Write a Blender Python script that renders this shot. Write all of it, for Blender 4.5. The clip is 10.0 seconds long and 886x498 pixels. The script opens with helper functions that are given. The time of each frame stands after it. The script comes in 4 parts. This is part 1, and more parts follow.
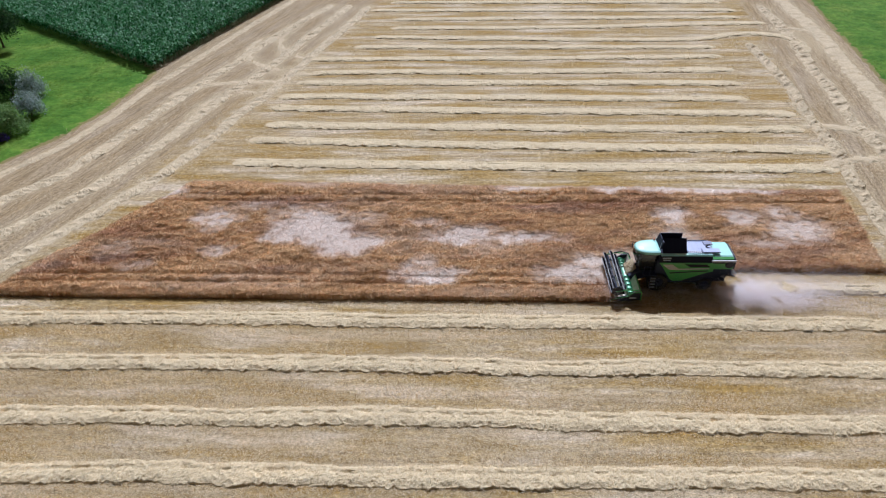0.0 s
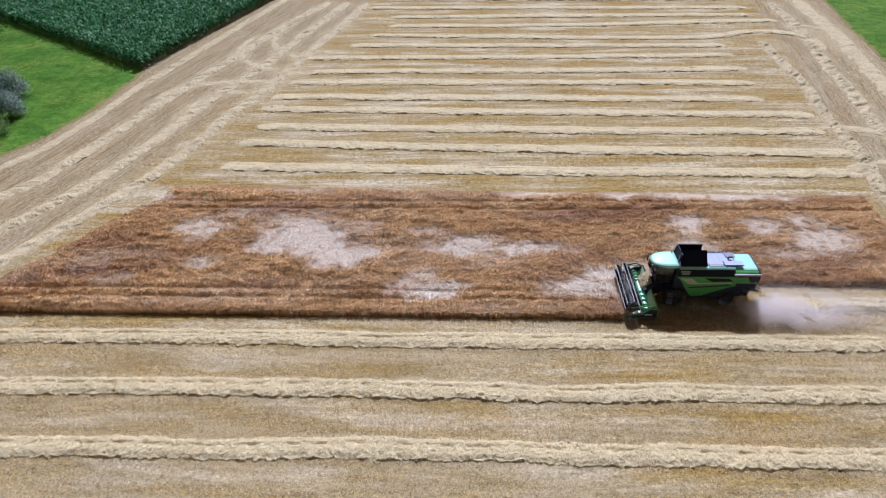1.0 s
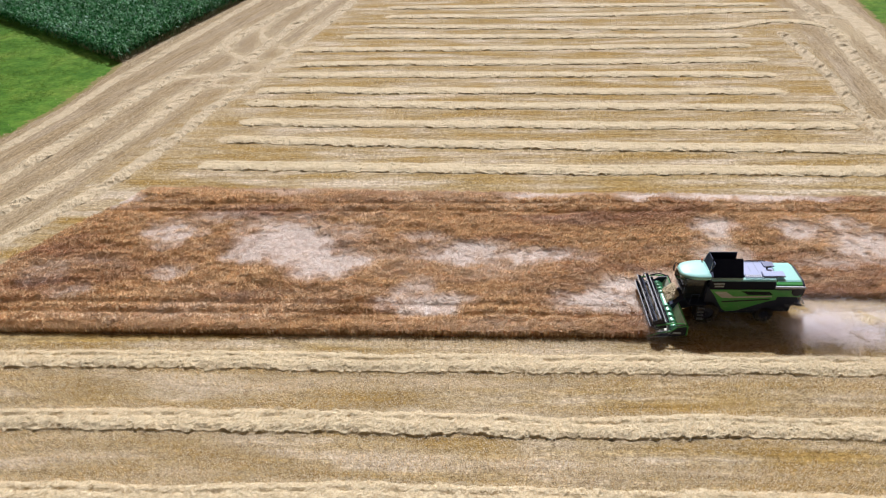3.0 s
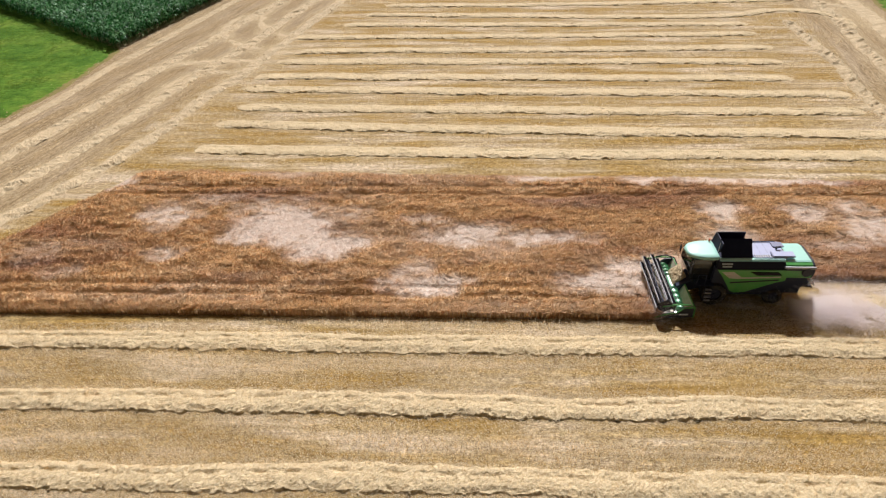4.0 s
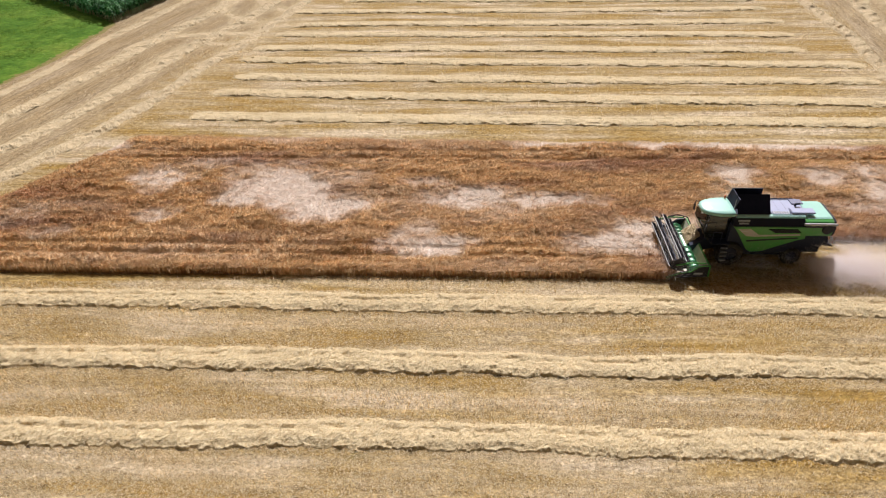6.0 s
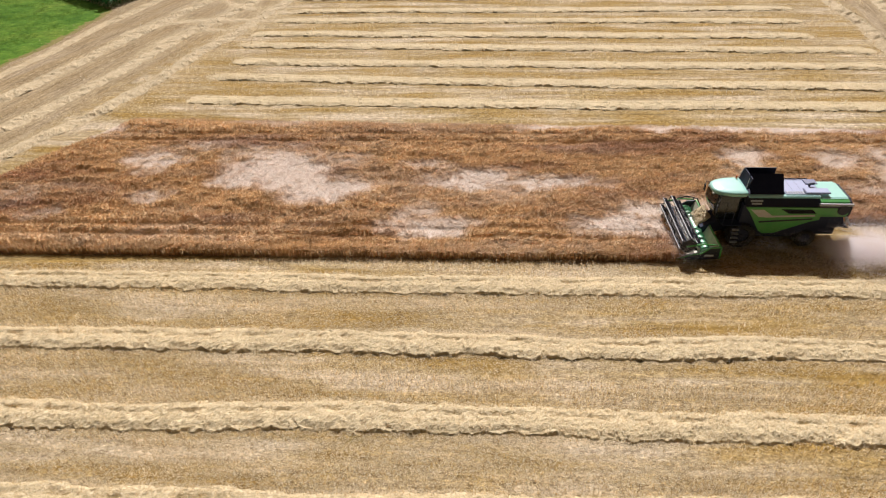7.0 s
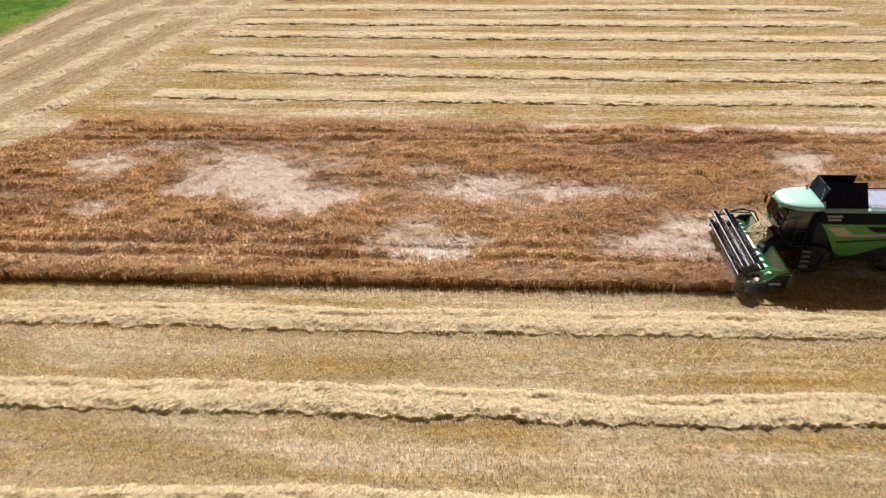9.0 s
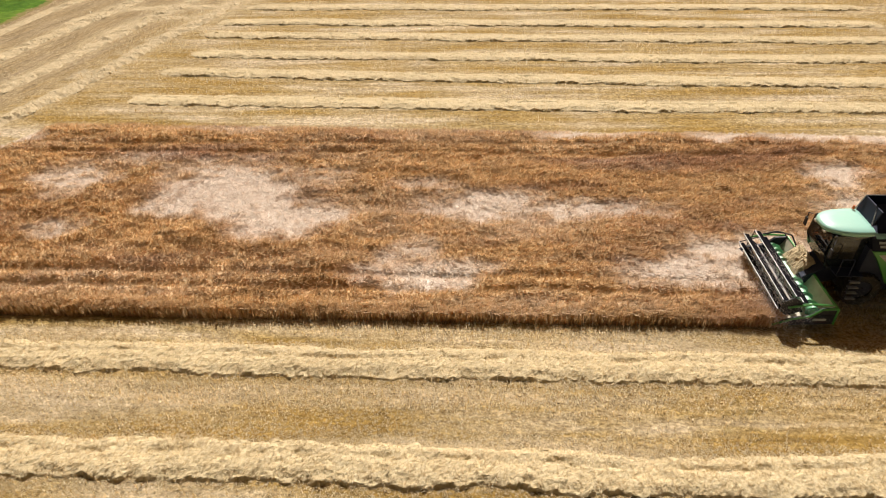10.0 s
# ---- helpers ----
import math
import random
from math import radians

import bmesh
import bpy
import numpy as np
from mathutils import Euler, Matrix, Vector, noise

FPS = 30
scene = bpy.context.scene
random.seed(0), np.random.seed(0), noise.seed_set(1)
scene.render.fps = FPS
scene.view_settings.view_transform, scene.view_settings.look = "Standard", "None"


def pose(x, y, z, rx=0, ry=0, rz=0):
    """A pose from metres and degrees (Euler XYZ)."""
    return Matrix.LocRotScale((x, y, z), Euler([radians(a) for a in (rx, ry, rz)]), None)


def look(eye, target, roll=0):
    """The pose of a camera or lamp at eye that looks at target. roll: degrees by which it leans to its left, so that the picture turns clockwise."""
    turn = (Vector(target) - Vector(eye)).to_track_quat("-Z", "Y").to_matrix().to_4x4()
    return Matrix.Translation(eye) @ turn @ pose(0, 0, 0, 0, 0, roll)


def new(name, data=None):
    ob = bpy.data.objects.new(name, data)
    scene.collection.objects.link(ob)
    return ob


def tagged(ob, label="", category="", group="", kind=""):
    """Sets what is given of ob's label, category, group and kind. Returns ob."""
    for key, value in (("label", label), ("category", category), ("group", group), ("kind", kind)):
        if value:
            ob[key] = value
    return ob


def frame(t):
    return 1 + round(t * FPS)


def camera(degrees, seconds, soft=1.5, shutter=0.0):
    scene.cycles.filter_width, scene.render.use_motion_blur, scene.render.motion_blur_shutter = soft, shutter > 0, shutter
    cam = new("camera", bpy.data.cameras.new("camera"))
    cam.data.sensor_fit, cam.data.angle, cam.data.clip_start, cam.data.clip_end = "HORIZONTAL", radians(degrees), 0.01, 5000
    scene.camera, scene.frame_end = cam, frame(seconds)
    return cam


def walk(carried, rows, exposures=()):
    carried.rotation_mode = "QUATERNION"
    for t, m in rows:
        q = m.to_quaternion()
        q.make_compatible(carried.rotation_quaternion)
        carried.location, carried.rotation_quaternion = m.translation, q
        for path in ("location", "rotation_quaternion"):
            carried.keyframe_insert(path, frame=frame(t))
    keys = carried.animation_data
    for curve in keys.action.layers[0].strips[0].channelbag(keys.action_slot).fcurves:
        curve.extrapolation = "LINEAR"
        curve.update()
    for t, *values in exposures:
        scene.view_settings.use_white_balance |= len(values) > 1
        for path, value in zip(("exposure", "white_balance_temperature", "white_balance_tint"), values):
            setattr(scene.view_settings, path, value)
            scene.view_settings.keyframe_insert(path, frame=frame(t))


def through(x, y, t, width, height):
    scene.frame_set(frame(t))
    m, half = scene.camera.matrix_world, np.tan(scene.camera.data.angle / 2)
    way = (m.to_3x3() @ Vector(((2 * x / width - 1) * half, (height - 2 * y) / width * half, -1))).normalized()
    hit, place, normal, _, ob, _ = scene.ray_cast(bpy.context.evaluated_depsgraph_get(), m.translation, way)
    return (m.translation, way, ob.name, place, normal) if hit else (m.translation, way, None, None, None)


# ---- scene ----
cam = camera(70.0, 10.0, soft=1.1, shutter=0.5)
PATH = [
    (0, (0.204, -0.413, 36.806), (0.199, 1.195, 35.617), -1.4),
    (0.5, (0.191, 1.33, 36.005), (0.186, 2.938, 34.816), -1.4),
    (1, (0.187, 3.529, 35.116), (0.182, 5.138, 33.928), -1.4),
    (1.5, (0.264, 6.041, 34.41), (0.258, 7.648, 33.22), -1.5),
    (2, (0.291, 7.985, 33.644), (0.287, 9.593, 32.456), -1.5),
    (2.5, (0.269, 8.972, 32.793), (0.266, 10.581, 31.605), -1.5),
    (4, (0.203, 9.065, 30.038), (0.198, 10.674, 28.85), -1.4),
    (4.5, (0.124, 8.993, 29.242), (0.118, 10.6, 28.053), -1.3),
    (5, (0.065, 8.961, 28.331), (0.059, 10.57, 27.144), -1.3),
    (5.5, (0.05, 8.922, 27.467), (0.043, 10.53, 26.278), -1.3),
    (7, (-0.119, 9.317, 24.836), (-0.129, 10.923, 23.644), -1.2),
    (7.5, (-0.153, 10.367, 23.982), (-0.165, 11.972, 22.789), -1.2),
    (8, (-0.25, 11.94, 23.08), (-0.26, 13.546, 21.888), -1.1),
    (8.5, (-0.245, 13.939, 22.248), (-0.257, 15.543, 21.054), -1.1),
    (9, (-0.241, 16.293, 21.365), (-0.252, 17.898, 20.171), -1.1),
    (9.5, (-0.233, 18.694, 20.644), (-0.24, 20.3, 19.452), -1.1),
    (10, (-0.284, 20.246, 20.17), (-0.29, 21.851, 18.977), -1.1),
]
walk(cam, [(t, look(eye, target, roll)) for t, eye, target, roll in PATH],
     exposures=[(0.0, 0.01, 4960, 13), (2.5, 0.13, 5150, 13), (4.0, 0.15, 5930, 13), (8.0, 0.16, 5960, 13), (9.0, 0.18, 6060, 12), (10.0, 0.2, 6600, 10)])

# ---- light: high sun from beyond the field, clear sky ----
SUN_FROM = Vector((0.16, 1.0, 1.0)).normalized()
world = bpy.data.worlds.new("sky")
scene.world = world
world.use_nodes = True
sky = world.node_tree.nodes.new("ShaderNodeTexSky")
sky.sky_type = "NISHITA"
sky.sun_disc = False
sky.air_density, sky.dust_density, sky.ozone_density = 0.8, 4.0, 0.5
sky.sun_elevation = math.asin(SUN_FROM.z)
sky.sun_rotation = math.atan2(SUN_FROM.x, SUN_FROM.y)
haze = world.node_tree.nodes.new("ShaderNodeMix")
haze.data_type, haze.blend_type = "RGBA", "MULTIPLY"
haze.inputs[0].default_value, haze.inputs[7].default_value = 1.0, (1.0, 0.60, 0.30, 1.0)
world.node_tree.links.new(sky.outputs[0], haze.inputs[6])
world.node_tree.links.new(haze.outputs[2], world.node_tree.nodes["Background"].inputs[0])
world.node_tree.nodes["Background"].inputs[1].default_value = 0.045
sun_data = bpy.data.lights.new("sun", "SUN")
sun_data.energy, sun_data.angle, sun_data.color = 5.0, radians(0.55), (1.0, 0.955, 0.90)
sun = new("sun", sun_data)
sun.rotation_euler = SUN_FROM.to_track_quat("Z", "Y").to_euler()

# ---- materials ----
def nodes_of(name):
    m = bpy.data.materials.new(name)
    m.use_nodes = True
    return m, m.node_tree.nodes, m.node_tree.links, m.node_tree.nodes["Principled BSDF"]


def ramp(nt, stops, source, links):
    r = nt.new("ShaderNodeValToRGB")
    while len(r.color_ramp.elements) < len(stops):
        r.color_ramp.elements.new(0.5)
    for e, (p, c) in zip(r.color_ramp.elements, stops):
        e.position, e.color = p, (*c, 1)
    links.new(source, r.inputs[0])
    return r.outputs[0]


def noise_tex(nt, links, vector, scale, detail=4.0, rough=0.6):
    n = nt.new("ShaderNodeTexNoise")
    n.inputs["Scale"].default_value, n.inputs["Detail"].default_value, n.inputs["Roughness"].default_value = scale, detail, rough
    if vector is not None:
        links.new(vector, n.inputs["Vector"])
    return n.outputs[0]


def mix(nt, links, fac, a, b, mode="MIX"):
    m = nt.new("ShaderNodeMix")
    m.data_type, m.blend_type = "RGBA", mode
    for sock, v in ((m.inputs[0], fac), (m.inputs[6], a), (m.inputs[7], b)):
        if isinstance(v, (int, float)):
            sock.default_value = v
        elif isinstance(v, tuple):
            sock.default_value = (*v, 1)
        else:
            links.new(v, sock)
    return m.outputs[2]


def mapped(nt, links, source, sx, sy, sz):
    m = nt.new("ShaderNodeMapping")
    m.inputs["Scale"].default_value = (sx, sy, sz)
    links.new(source, m.inputs["Vector"])
    return m.outputs[0]


def bump(nt, links, height, bsdf, strength, distance):
    b = nt.new("ShaderNodeBump")
    b.inputs["Strength"].default_value, b.inputs["Distance"].default_value = strength, distance
    links.new(height, b.inputs["Height"])
    links.new(b.outputs[0], bsdf.inputs["Normal"])


def field_material():
    """Cut ground: soil, chaff and short straw in lanes along the driving direction."""
    m, nt, links, bsdf = nodes_of("stubble_ground")
    lane = nt.new("ShaderNodeAttribute")
    lane.attribute_name = "lane"
    chaff = nt.new("ShaderNodeAttribute")
    chaff.attribute_name = "chaff"
    pos = nt.new("ShaderNodeTexCoord").outputs["Object"]
    wide = noise_tex(nt, links, mapped(nt, links, lane.outputs["Vector"], 0.075, 0.5, 0), 1.0, 4, 0.62)
    fine = noise_tex(nt, links, mapped(nt, links, lane.outputs["Vector"], 0.2, 2.6, 0), 1.0, 4, 0.65)
    grain = noise_tex(nt, links, mapped(nt, links, lane.outputs["Vector"], 5.0, 9.0, 0), 1.0, 3, 0.7)
    blot = noise_tex(nt, links, pos, 0.09, 3)
    base = ramp(nt, [(0.38, (0.31, 0.205, 0.06)), (0.46, (0.345, 0.252, 0.108)), (0.54, (0.395, 0.31, 0.175)), (0.63, (0.52, 0.435, 0.305))], wide, links)
    streak = ramp(nt, [(0.3, (0.58, 0.54, 0.48)), (0.5, (1.0, 1.0, 1.0)), (0.7, (1.35, 1.34, 1.3))], fine, links)
    c = mix(nt, links, 0.7, base, streak, "MULTIPLY")
    g = ramp(nt, [(0.32, (0.42, 0.36, 0.28)), (0.5, (1.0, 1.0, 1.0)), (0.68, (1.55, 1.53, 1.48))], grain, links)
    tuft = noise_tex(nt, links, mapped(nt, links, lane.outputs["Vector"], 1.9, 2.8, 0), 1.0, 4, 0.75)
    g = mix(nt, links, 0.85, g, ramp(nt, [(0.34, (0.52, 0.46, 0.36)), (0.5, (1.0, 1.0, 1.0)), (0.66, (1.52, 1.54, 1.56))], tuft, links), "MULTIPLY")
    c = mix(nt, links, 0.9, c, g, "MULTIPLY")
    weed = ramp(nt, [(0.63, (0, 0, 0)), (0.73, (0.25, 0.25, 0.25))], noise_tex(nt, links, mapped(nt, links, lane.outputs["Vector"], 0.5, 1.1, 0), 1.0, 3), links)
    c = mix(nt, links, weed, c, (0.26, 0.24, 0.06))
    gold = ramp(nt, [(0.54, (0, 0, 0)), (0.68, (0.35, 0.35, 0.35))], blot, links)
    c = mix(nt, links, gold, c, (0.35, 0.225, 0.06))
    sep = nt.new("ShaderNodeSeparateXYZ")
    links.new(lane.outputs["Vector"], sep.inputs[0])
    head = mix(nt, links, 0.7, (0.315, 0.245, 0.15), g, "MULTIPLY")
    c = mix(nt, links, sep.outputs[2], c, mix(nt, links, 0.9, head, streak, "MULTIPLY"))
    # chaff dragged out along the headland rows, in streaks
    drag = noise_tex(nt, links, mapped(nt, links, lane.outputs["Vector"], 0.35, 1.9, 0), 1.0, 5, 0.7)
    add = nt.new("ShaderNodeMath")
    add.operation = "MULTIPLY_ADD"
    add.inputs[1].default_value = 1.0
    links.new(chaff.outputs["Fac"], add.inputs[0])
    links.new(drag, add.inputs[2])
    cover = ramp(nt, [(0.58, (0, 0, 0)), (0.98, (0.65, 0.65, 0.65))], add.outputs[0], links)
    c = mix(nt, links, cover, c, mix(nt, links, 0.6, (0.50, 0.405, 0.245), g, "MULTIPLY"))
    links.new(c, bsdf.inputs["Base Color"])
    bsdf.inputs["Roughness"].default_value = 0.9
    bsdf.inputs["Specular IOR Level"].default_value = 0.1
    bump(nt, links, grain, bsdf, 0.5, 0.08)
    return m


def straw_material(name, dark, mid, pale, rough=0.7, through=0.0):
    """Straw whose pieces differ one from another."""
    m, nt, links, bsdf = nodes_of(name)
    geo = nt.new("ShaderNodeNewGeometry")
    pos = nt.new("ShaderNodeTexCoord").outputs["Object"]
    c = ramp(nt, [(0.0, dark), (0.45, mid), (1.0, pale)], geo.outputs["Random Per Island"], links)
    big = noise_tex(nt, links, mapped(nt, links, pos, 0.12, 0.5, 0.5), 1.0, 3)
    c = mix(nt, links, 0.7, c, ramp(nt, [(0.3, (0.75, 0.72, 0.66)), (0.5, (1, 1, 1)), (0.7, (1.15, 1.12, 1.08))], big, links), "MULTIPLY")
    links.new(c, bsdf.inputs["Base Color"])
    bsdf.inputs["Roughness"].default_value = rough
    bsdf.inputs["Specular IOR Level"].default_value = 0.3
    if through:
        tr = nt.new("ShaderNodeBsdfTranslucent")
        links.new(c, tr.inputs[0])
        ms = nt.new("ShaderNodeMixShader")
        ms.inputs[0].default_value = through
        links.new(bsdf.outputs[0], ms.inputs[1])
        links.new(tr.outputs[0], ms.inputs[2])
        links.new(ms.outputs[0], nt["Material Output"].inputs[0])
    return m


def bed_material(name, dark, mid, pale, sx=6.0, sy=14.0):
    """A matted straw surface."""
    m, nt, links, bsdf = nodes_of(name)
    pos = nt.new("ShaderNodeTexCoord").outputs["Object"]
    a = noise_tex(nt, links, mapped(nt, links, pos, sx, sy, sy), 1.0, 5, 0.7)
    b = noise_tex(nt, links, pos, 0.7, 3)
    c = ramp(nt, [(0.25, dark), (0.5, mid), (0.75, pale)], a, links)
    c = mix(nt, links, 0.6, c, ramp(nt, [(0.3, (0.78, 0.74, 0.66)), (0.5, (1, 1, 1)), (0.7, (1.12, 1.1, 1.06))], b, links), "MULTIPLY")
    links.new(c, bsdf.inputs["Base Color"])
    bsdf.inputs["Roughness"].default_value = 0.85
    bsdf.inputs["Specular IOR Level"].default_value = 0.15
    bump(nt, links, a, bsdf, 0.5, 0.05)
    return m


def crop_material(name, through=0.0, bumpy=True):
    """Ripe cereal, brown where it stands and bleached where the wind has laid it flat."""
    m, nt, links, bsdf = nodes_of(name)
    pale = nt.new("ShaderNodeAttribute")
    pale.attribute_name = "laid"
    geo = nt.new("ShaderNodeNewGeometry")
    pos = nt.new("ShaderNodeTexCoord").outputs["Object"]
    wide = noise_tex(nt, links, mapped(nt, links, pos, 0.06, 0.22, 0.3), 1.0, 4, 0.6)
    grain = noise_tex(nt, links, mapped(nt, links, pos, 3.0, 5.0, 4.0), 1.0, 4, 0.7)
    c = ramp(nt, [(0.34, (0.46, 0.277, 0.156)), (0.5, (0.59, 0.398, 0.195)), (0.64, (0.675, 0.487, 0.266))], wide, links)
    r = ramp(nt, [(0.0, (0.78, 0.73, 0.68)), (0.5, (1, 1, 1)), (0.82, (1.15, 1.15, 1.15)), (0.88, (1.35, 1.5, 1.8)), (1.0, (1.45, 1.75, 2.4))], geo.outputs["Random Per Island"] if not bumpy else grain, links)
    c = mix(nt, links, 0.85, c, r, "MULTIPLY")
    clump = noise_tex(nt, links, mapped(nt, links, pos, 0.8, 1.7, 1.0), 1.0, 4, 0.68)
    c = mix(nt, links, 0.8, c, ramp(nt, [(0.34, (0.70, 0.66, 0.62)), (0.5, (1, 1, 1)), (0.66, (1.22, 1.26, 1.3))], clump, links), "MULTIPLY")
    if bumpy:
        c = mix(nt, links, 0.3, c, (0.88, 0.84, 0.82), "MULTIPLY")
    laid = ramp(nt, [(0.2, (0.62, 0.49, 0.39)), (0.5, (0.88, 0.805, 0.72)), (0.8, (0.95, 0.91, 0.845))], grain, links)
    c = mix(nt, links, pale.outputs["Fac"], c, laid)
    links.new(c, bsdf.inputs["Base Color"])
    bsdf.inputs["Roughness"].default_value = 0.75
    bsdf.inputs["Specular IOR Level"].default_value = 0.15
    if bumpy:
        bump(nt, links, grain, bsdf, 0.5, 0.08)
    if through:
        tr = nt.new("ShaderNodeBsdfTranslucent")
        links.new(c, tr.inputs[0])
        ms = nt.new("ShaderNodeMixShader")
        ms.inputs[0].default_value = through
        links.new(bsdf.outputs[0], ms.inputs[1])
        links.new(tr.outputs[0], ms.inputs[2])
        links.new(ms.outputs[0], nt["Material Output"].inputs[0])
    return m


def leaf_material(name, stops, rough=0.5, through=0.25):
    m, nt, links, bsdf = nodes_of(name)
    geo = nt.new("ShaderNodeNewGeometry")
    c = ramp(nt, stops, geo.outputs["Random Per Island"], links)
    pos = nt.new("ShaderNodeTexCoord").outputs["Object"]
    c = mix(nt, links, 0.6, c, ramp(nt, [(0.3, (0.65, 0.7, 0.6)), (0.7, (1.25, 1.2, 1.2))], noise_tex(nt, links, pos, 0.35, 3), links), "MULTIPLY")
    links.new(c, bsdf.inputs["Base Color"])
    bsdf.inputs["Roughness"].default_value = rough
    bsdf.inputs["Specular IOR Level"].default_value = 0.1
    tr = nt.new("ShaderNodeBsdfTranslucent")
    links.new(c, tr.inputs[0])
    ms = nt.new("ShaderNodeMixShader")
    ms.inputs[0].default_value = through
    links.new(bsdf.outputs[0], ms.inputs[1])
    links.new(tr.outputs[0], ms.inputs[2])
    links.new(ms.outputs[0], nt["Material Output"].inputs[0])
    return m


def grass_material():
    m, nt, links, bsdf = nodes_of("meadow_grass")
    pos = nt.new("ShaderNodeTexCoord").outputs["Object"]
    a = noise_tex(nt, links, pos, 0.14, 4)
    b = noise_tex(nt, links, pos, 2.4, 5, 0.7)
    c = ramp(nt, [(0.3, (0.058, 0.145, 0.012)), (0.5, (0.092, 0.19, 0.018)), (0.7, (0.15, 0.225, 0.028))], a, links)
    tuft = noise_tex(nt, links, pos, 0.75, 4, 0.65)
    c = mix(nt, links, 0.7, c, ramp(nt, [(0.34, (0.62, 0.66, 0.6)), (0.5, (1, 1, 1)), (0.66, (1.5, 1.28, 1.3))], tuft, links), "MULTIPLY")
    c = mix(nt, links, 0.8, c, ramp(nt, [(0.25, (0.5, 0.5, 0.45)), (0.5, (1, 1, 1)), (0.75, (1.4, 1.35, 1.2))], b, links), "MULTIPLY")
    rim = nt.new("ShaderNodeAttribute")
    rim.attribute_name = "rim"
    add = nt.new("ShaderNodeMath")
    add.operation = "MULTIPLY_ADD"
    add.inputs[1].default_value = 0.7
    links.new(rim.outputs["Fac"], add.inputs[0])
    links.new(tuft, add.inputs[2])
    dry = ramp(nt, [(0.9, (0, 0, 0)), (1.2, (0.8, 0.8, 0.8))], add.outputs[0], links)
    c = mix(nt, links, dry, c, (0.27, 0.20, 0.085))
    links.new(c, bsdf.inputs["Base Color"])
    bsdf.inputs["Roughness"].default_value = 0.9
    bsdf.inputs["Specular IOR Level"].default_value = 0.1
    bump(nt, links, b, bsdf, 0.7, 0.12)
    return m


def paint(name, colour, rough=0.35, metal=0.0, dust=0.25, coat=0.3, shine=0.5):
    """Machine paint with field dust settled on it."""
    m, nt, links, bsdf = nodes_of(name)
    pos = nt.new("ShaderNodeTexCoord").outputs["Object"]
    n = noise_tex(nt, links, pos, 2.2, 5, 0.65)
    f = ramp(nt, [(0.42, (0, 0, 0)), (0.75, (dust, dust, dust))], n, links)
    links.new(mix(nt, links, f, colour, (0.36, 0.29, 0.20)), bsdf.inputs["Base Color"])
    r = ramp(nt, [(0.3, (rough,) * 3), (0.8, (min(1, rough + 0.3),) * 3)], n, links)
    links.new(r, bsdf.inputs["Roughness"])
    bsdf.inputs["Metallic"].default_value = metal
    bsdf.inputs["Coat Weight"].default_value = coat
    bsdf.inputs["Specular IOR Level"].default_value = shine
    return m


FIELD = field_material()
STRAW = straw_material("loose_straw", (0.54, 0.42, 0.235), (0.69, 0.575, 0.365), (0.82, 0.74, 0.53), 0.6, 0.4)
STRAW_BED = bed_material("matted_straw", (0.44, 0.34, 0.18), (0.62, 0.515, 0.315), (0.78, 0.68, 0.475))
BLEACHED = straw_material("bleached_straw", (0.44, 0.345, 0.20), (0.62, 0.515, 0.32), (0.79, 0.69, 0.47), 0.6, 0.25)
BLEACHED_BED = bed_material("bleached_matted_straw", (0.38, 0.295, 0.175), (0.57, 0.465, 0.29), (0.73, 0.625, 0.425))
STUBBLE = straw_material("stubble_stalk", (0.50, 0.34, 0.12), (0.74, 0.58, 0.31), (0.97, 0.88, 0.67), 0.6, 0.75)
CROP_BED = crop_material("crop_canopy")
CROP = crop_material("crop_stalk", 0.52, False)
MAIZE = leaf_material("maize_leaf", [(0.0, (0.008, 0.055, 0.012)), (0.5, (0.034, 0.19, 0.038)), (0.64, (0.11, 0.34, 0.105)), (1.0, (0.34, 0.58, 0.32))], 0.42, 0.4)
# soil tones kept dark: the shade beneath the maize is in the colour
SOIL = bed_material("soil_shade_toned", (0.05, 0.04, 0.025), (0.08, 0.06, 0.04), (0.11, 0.09, 0.06))
GRASS = grass_material()
BLADE = leaf_material("grass_blade", [(0.0, (0.05, 0.12, 0.005)), (1.0, (0.12, 0.20, 0.012))], 0.9)
GREEN = paint("green_paint", (0.065, 0.34, 0.06), 0.35, dust=0.18)
MINT = paint("pale_green_paint", (0.36, 0.68, 0.58), 0.35, dust=0.08)
BLACK = paint("black_paint", (0.006, 0.009, 0.022), 0.45, dust=0.03, coat=0.1)
DARK = paint("dark_steel", (0.028, 0.036, 0.066), 0.6, 0.1, dust=0.03, coat=0.0, shine=0.3)
PLATE = paint("dark_grey_plate", (0.20, 0.22, 0.33), 0.5, dust=0.08)
GREY = paint("grey_deck_paint", (0.39, 0.43, 0.60), 0.5, dust=0.06)
STEEL = paint("bare_steel", (0.55, 0.56, 0.57), 0.5, 0.6, dust=0.12)
BEIGE = paint("beige_sticker", (0.46, 0.45, 0.38), 0.5)
RUBBER = paint("tyre_rubber", (0.02, 0.02, 0.02), 0.85, dust=0.25, coat=0.0)
SHEET = paint("worn_sheet_metal", (0.68, 0.62, 0.50), 0.55, 0.1, dust=0.4, coat=0.0)
ORANGE = paint("orange_lens", (0.75, 0.14, 0.02), 0.25)
RED = paint("red_lens", (0.55, 0.02, 0.02), 0.25)
AUGER = paint("bright_green_paint", (0.24, 0.62, 0.36), 0.25, dust=0.1, coat=0.6)
WHITE = paint("white_plastic", (0.72, 0.72, 0.70), 0.4)
TANK = paint("matt_black_paint", (0.006, 0.009, 0.030), 0.6, dust=0.0, coat=0.0, shine=0.25)
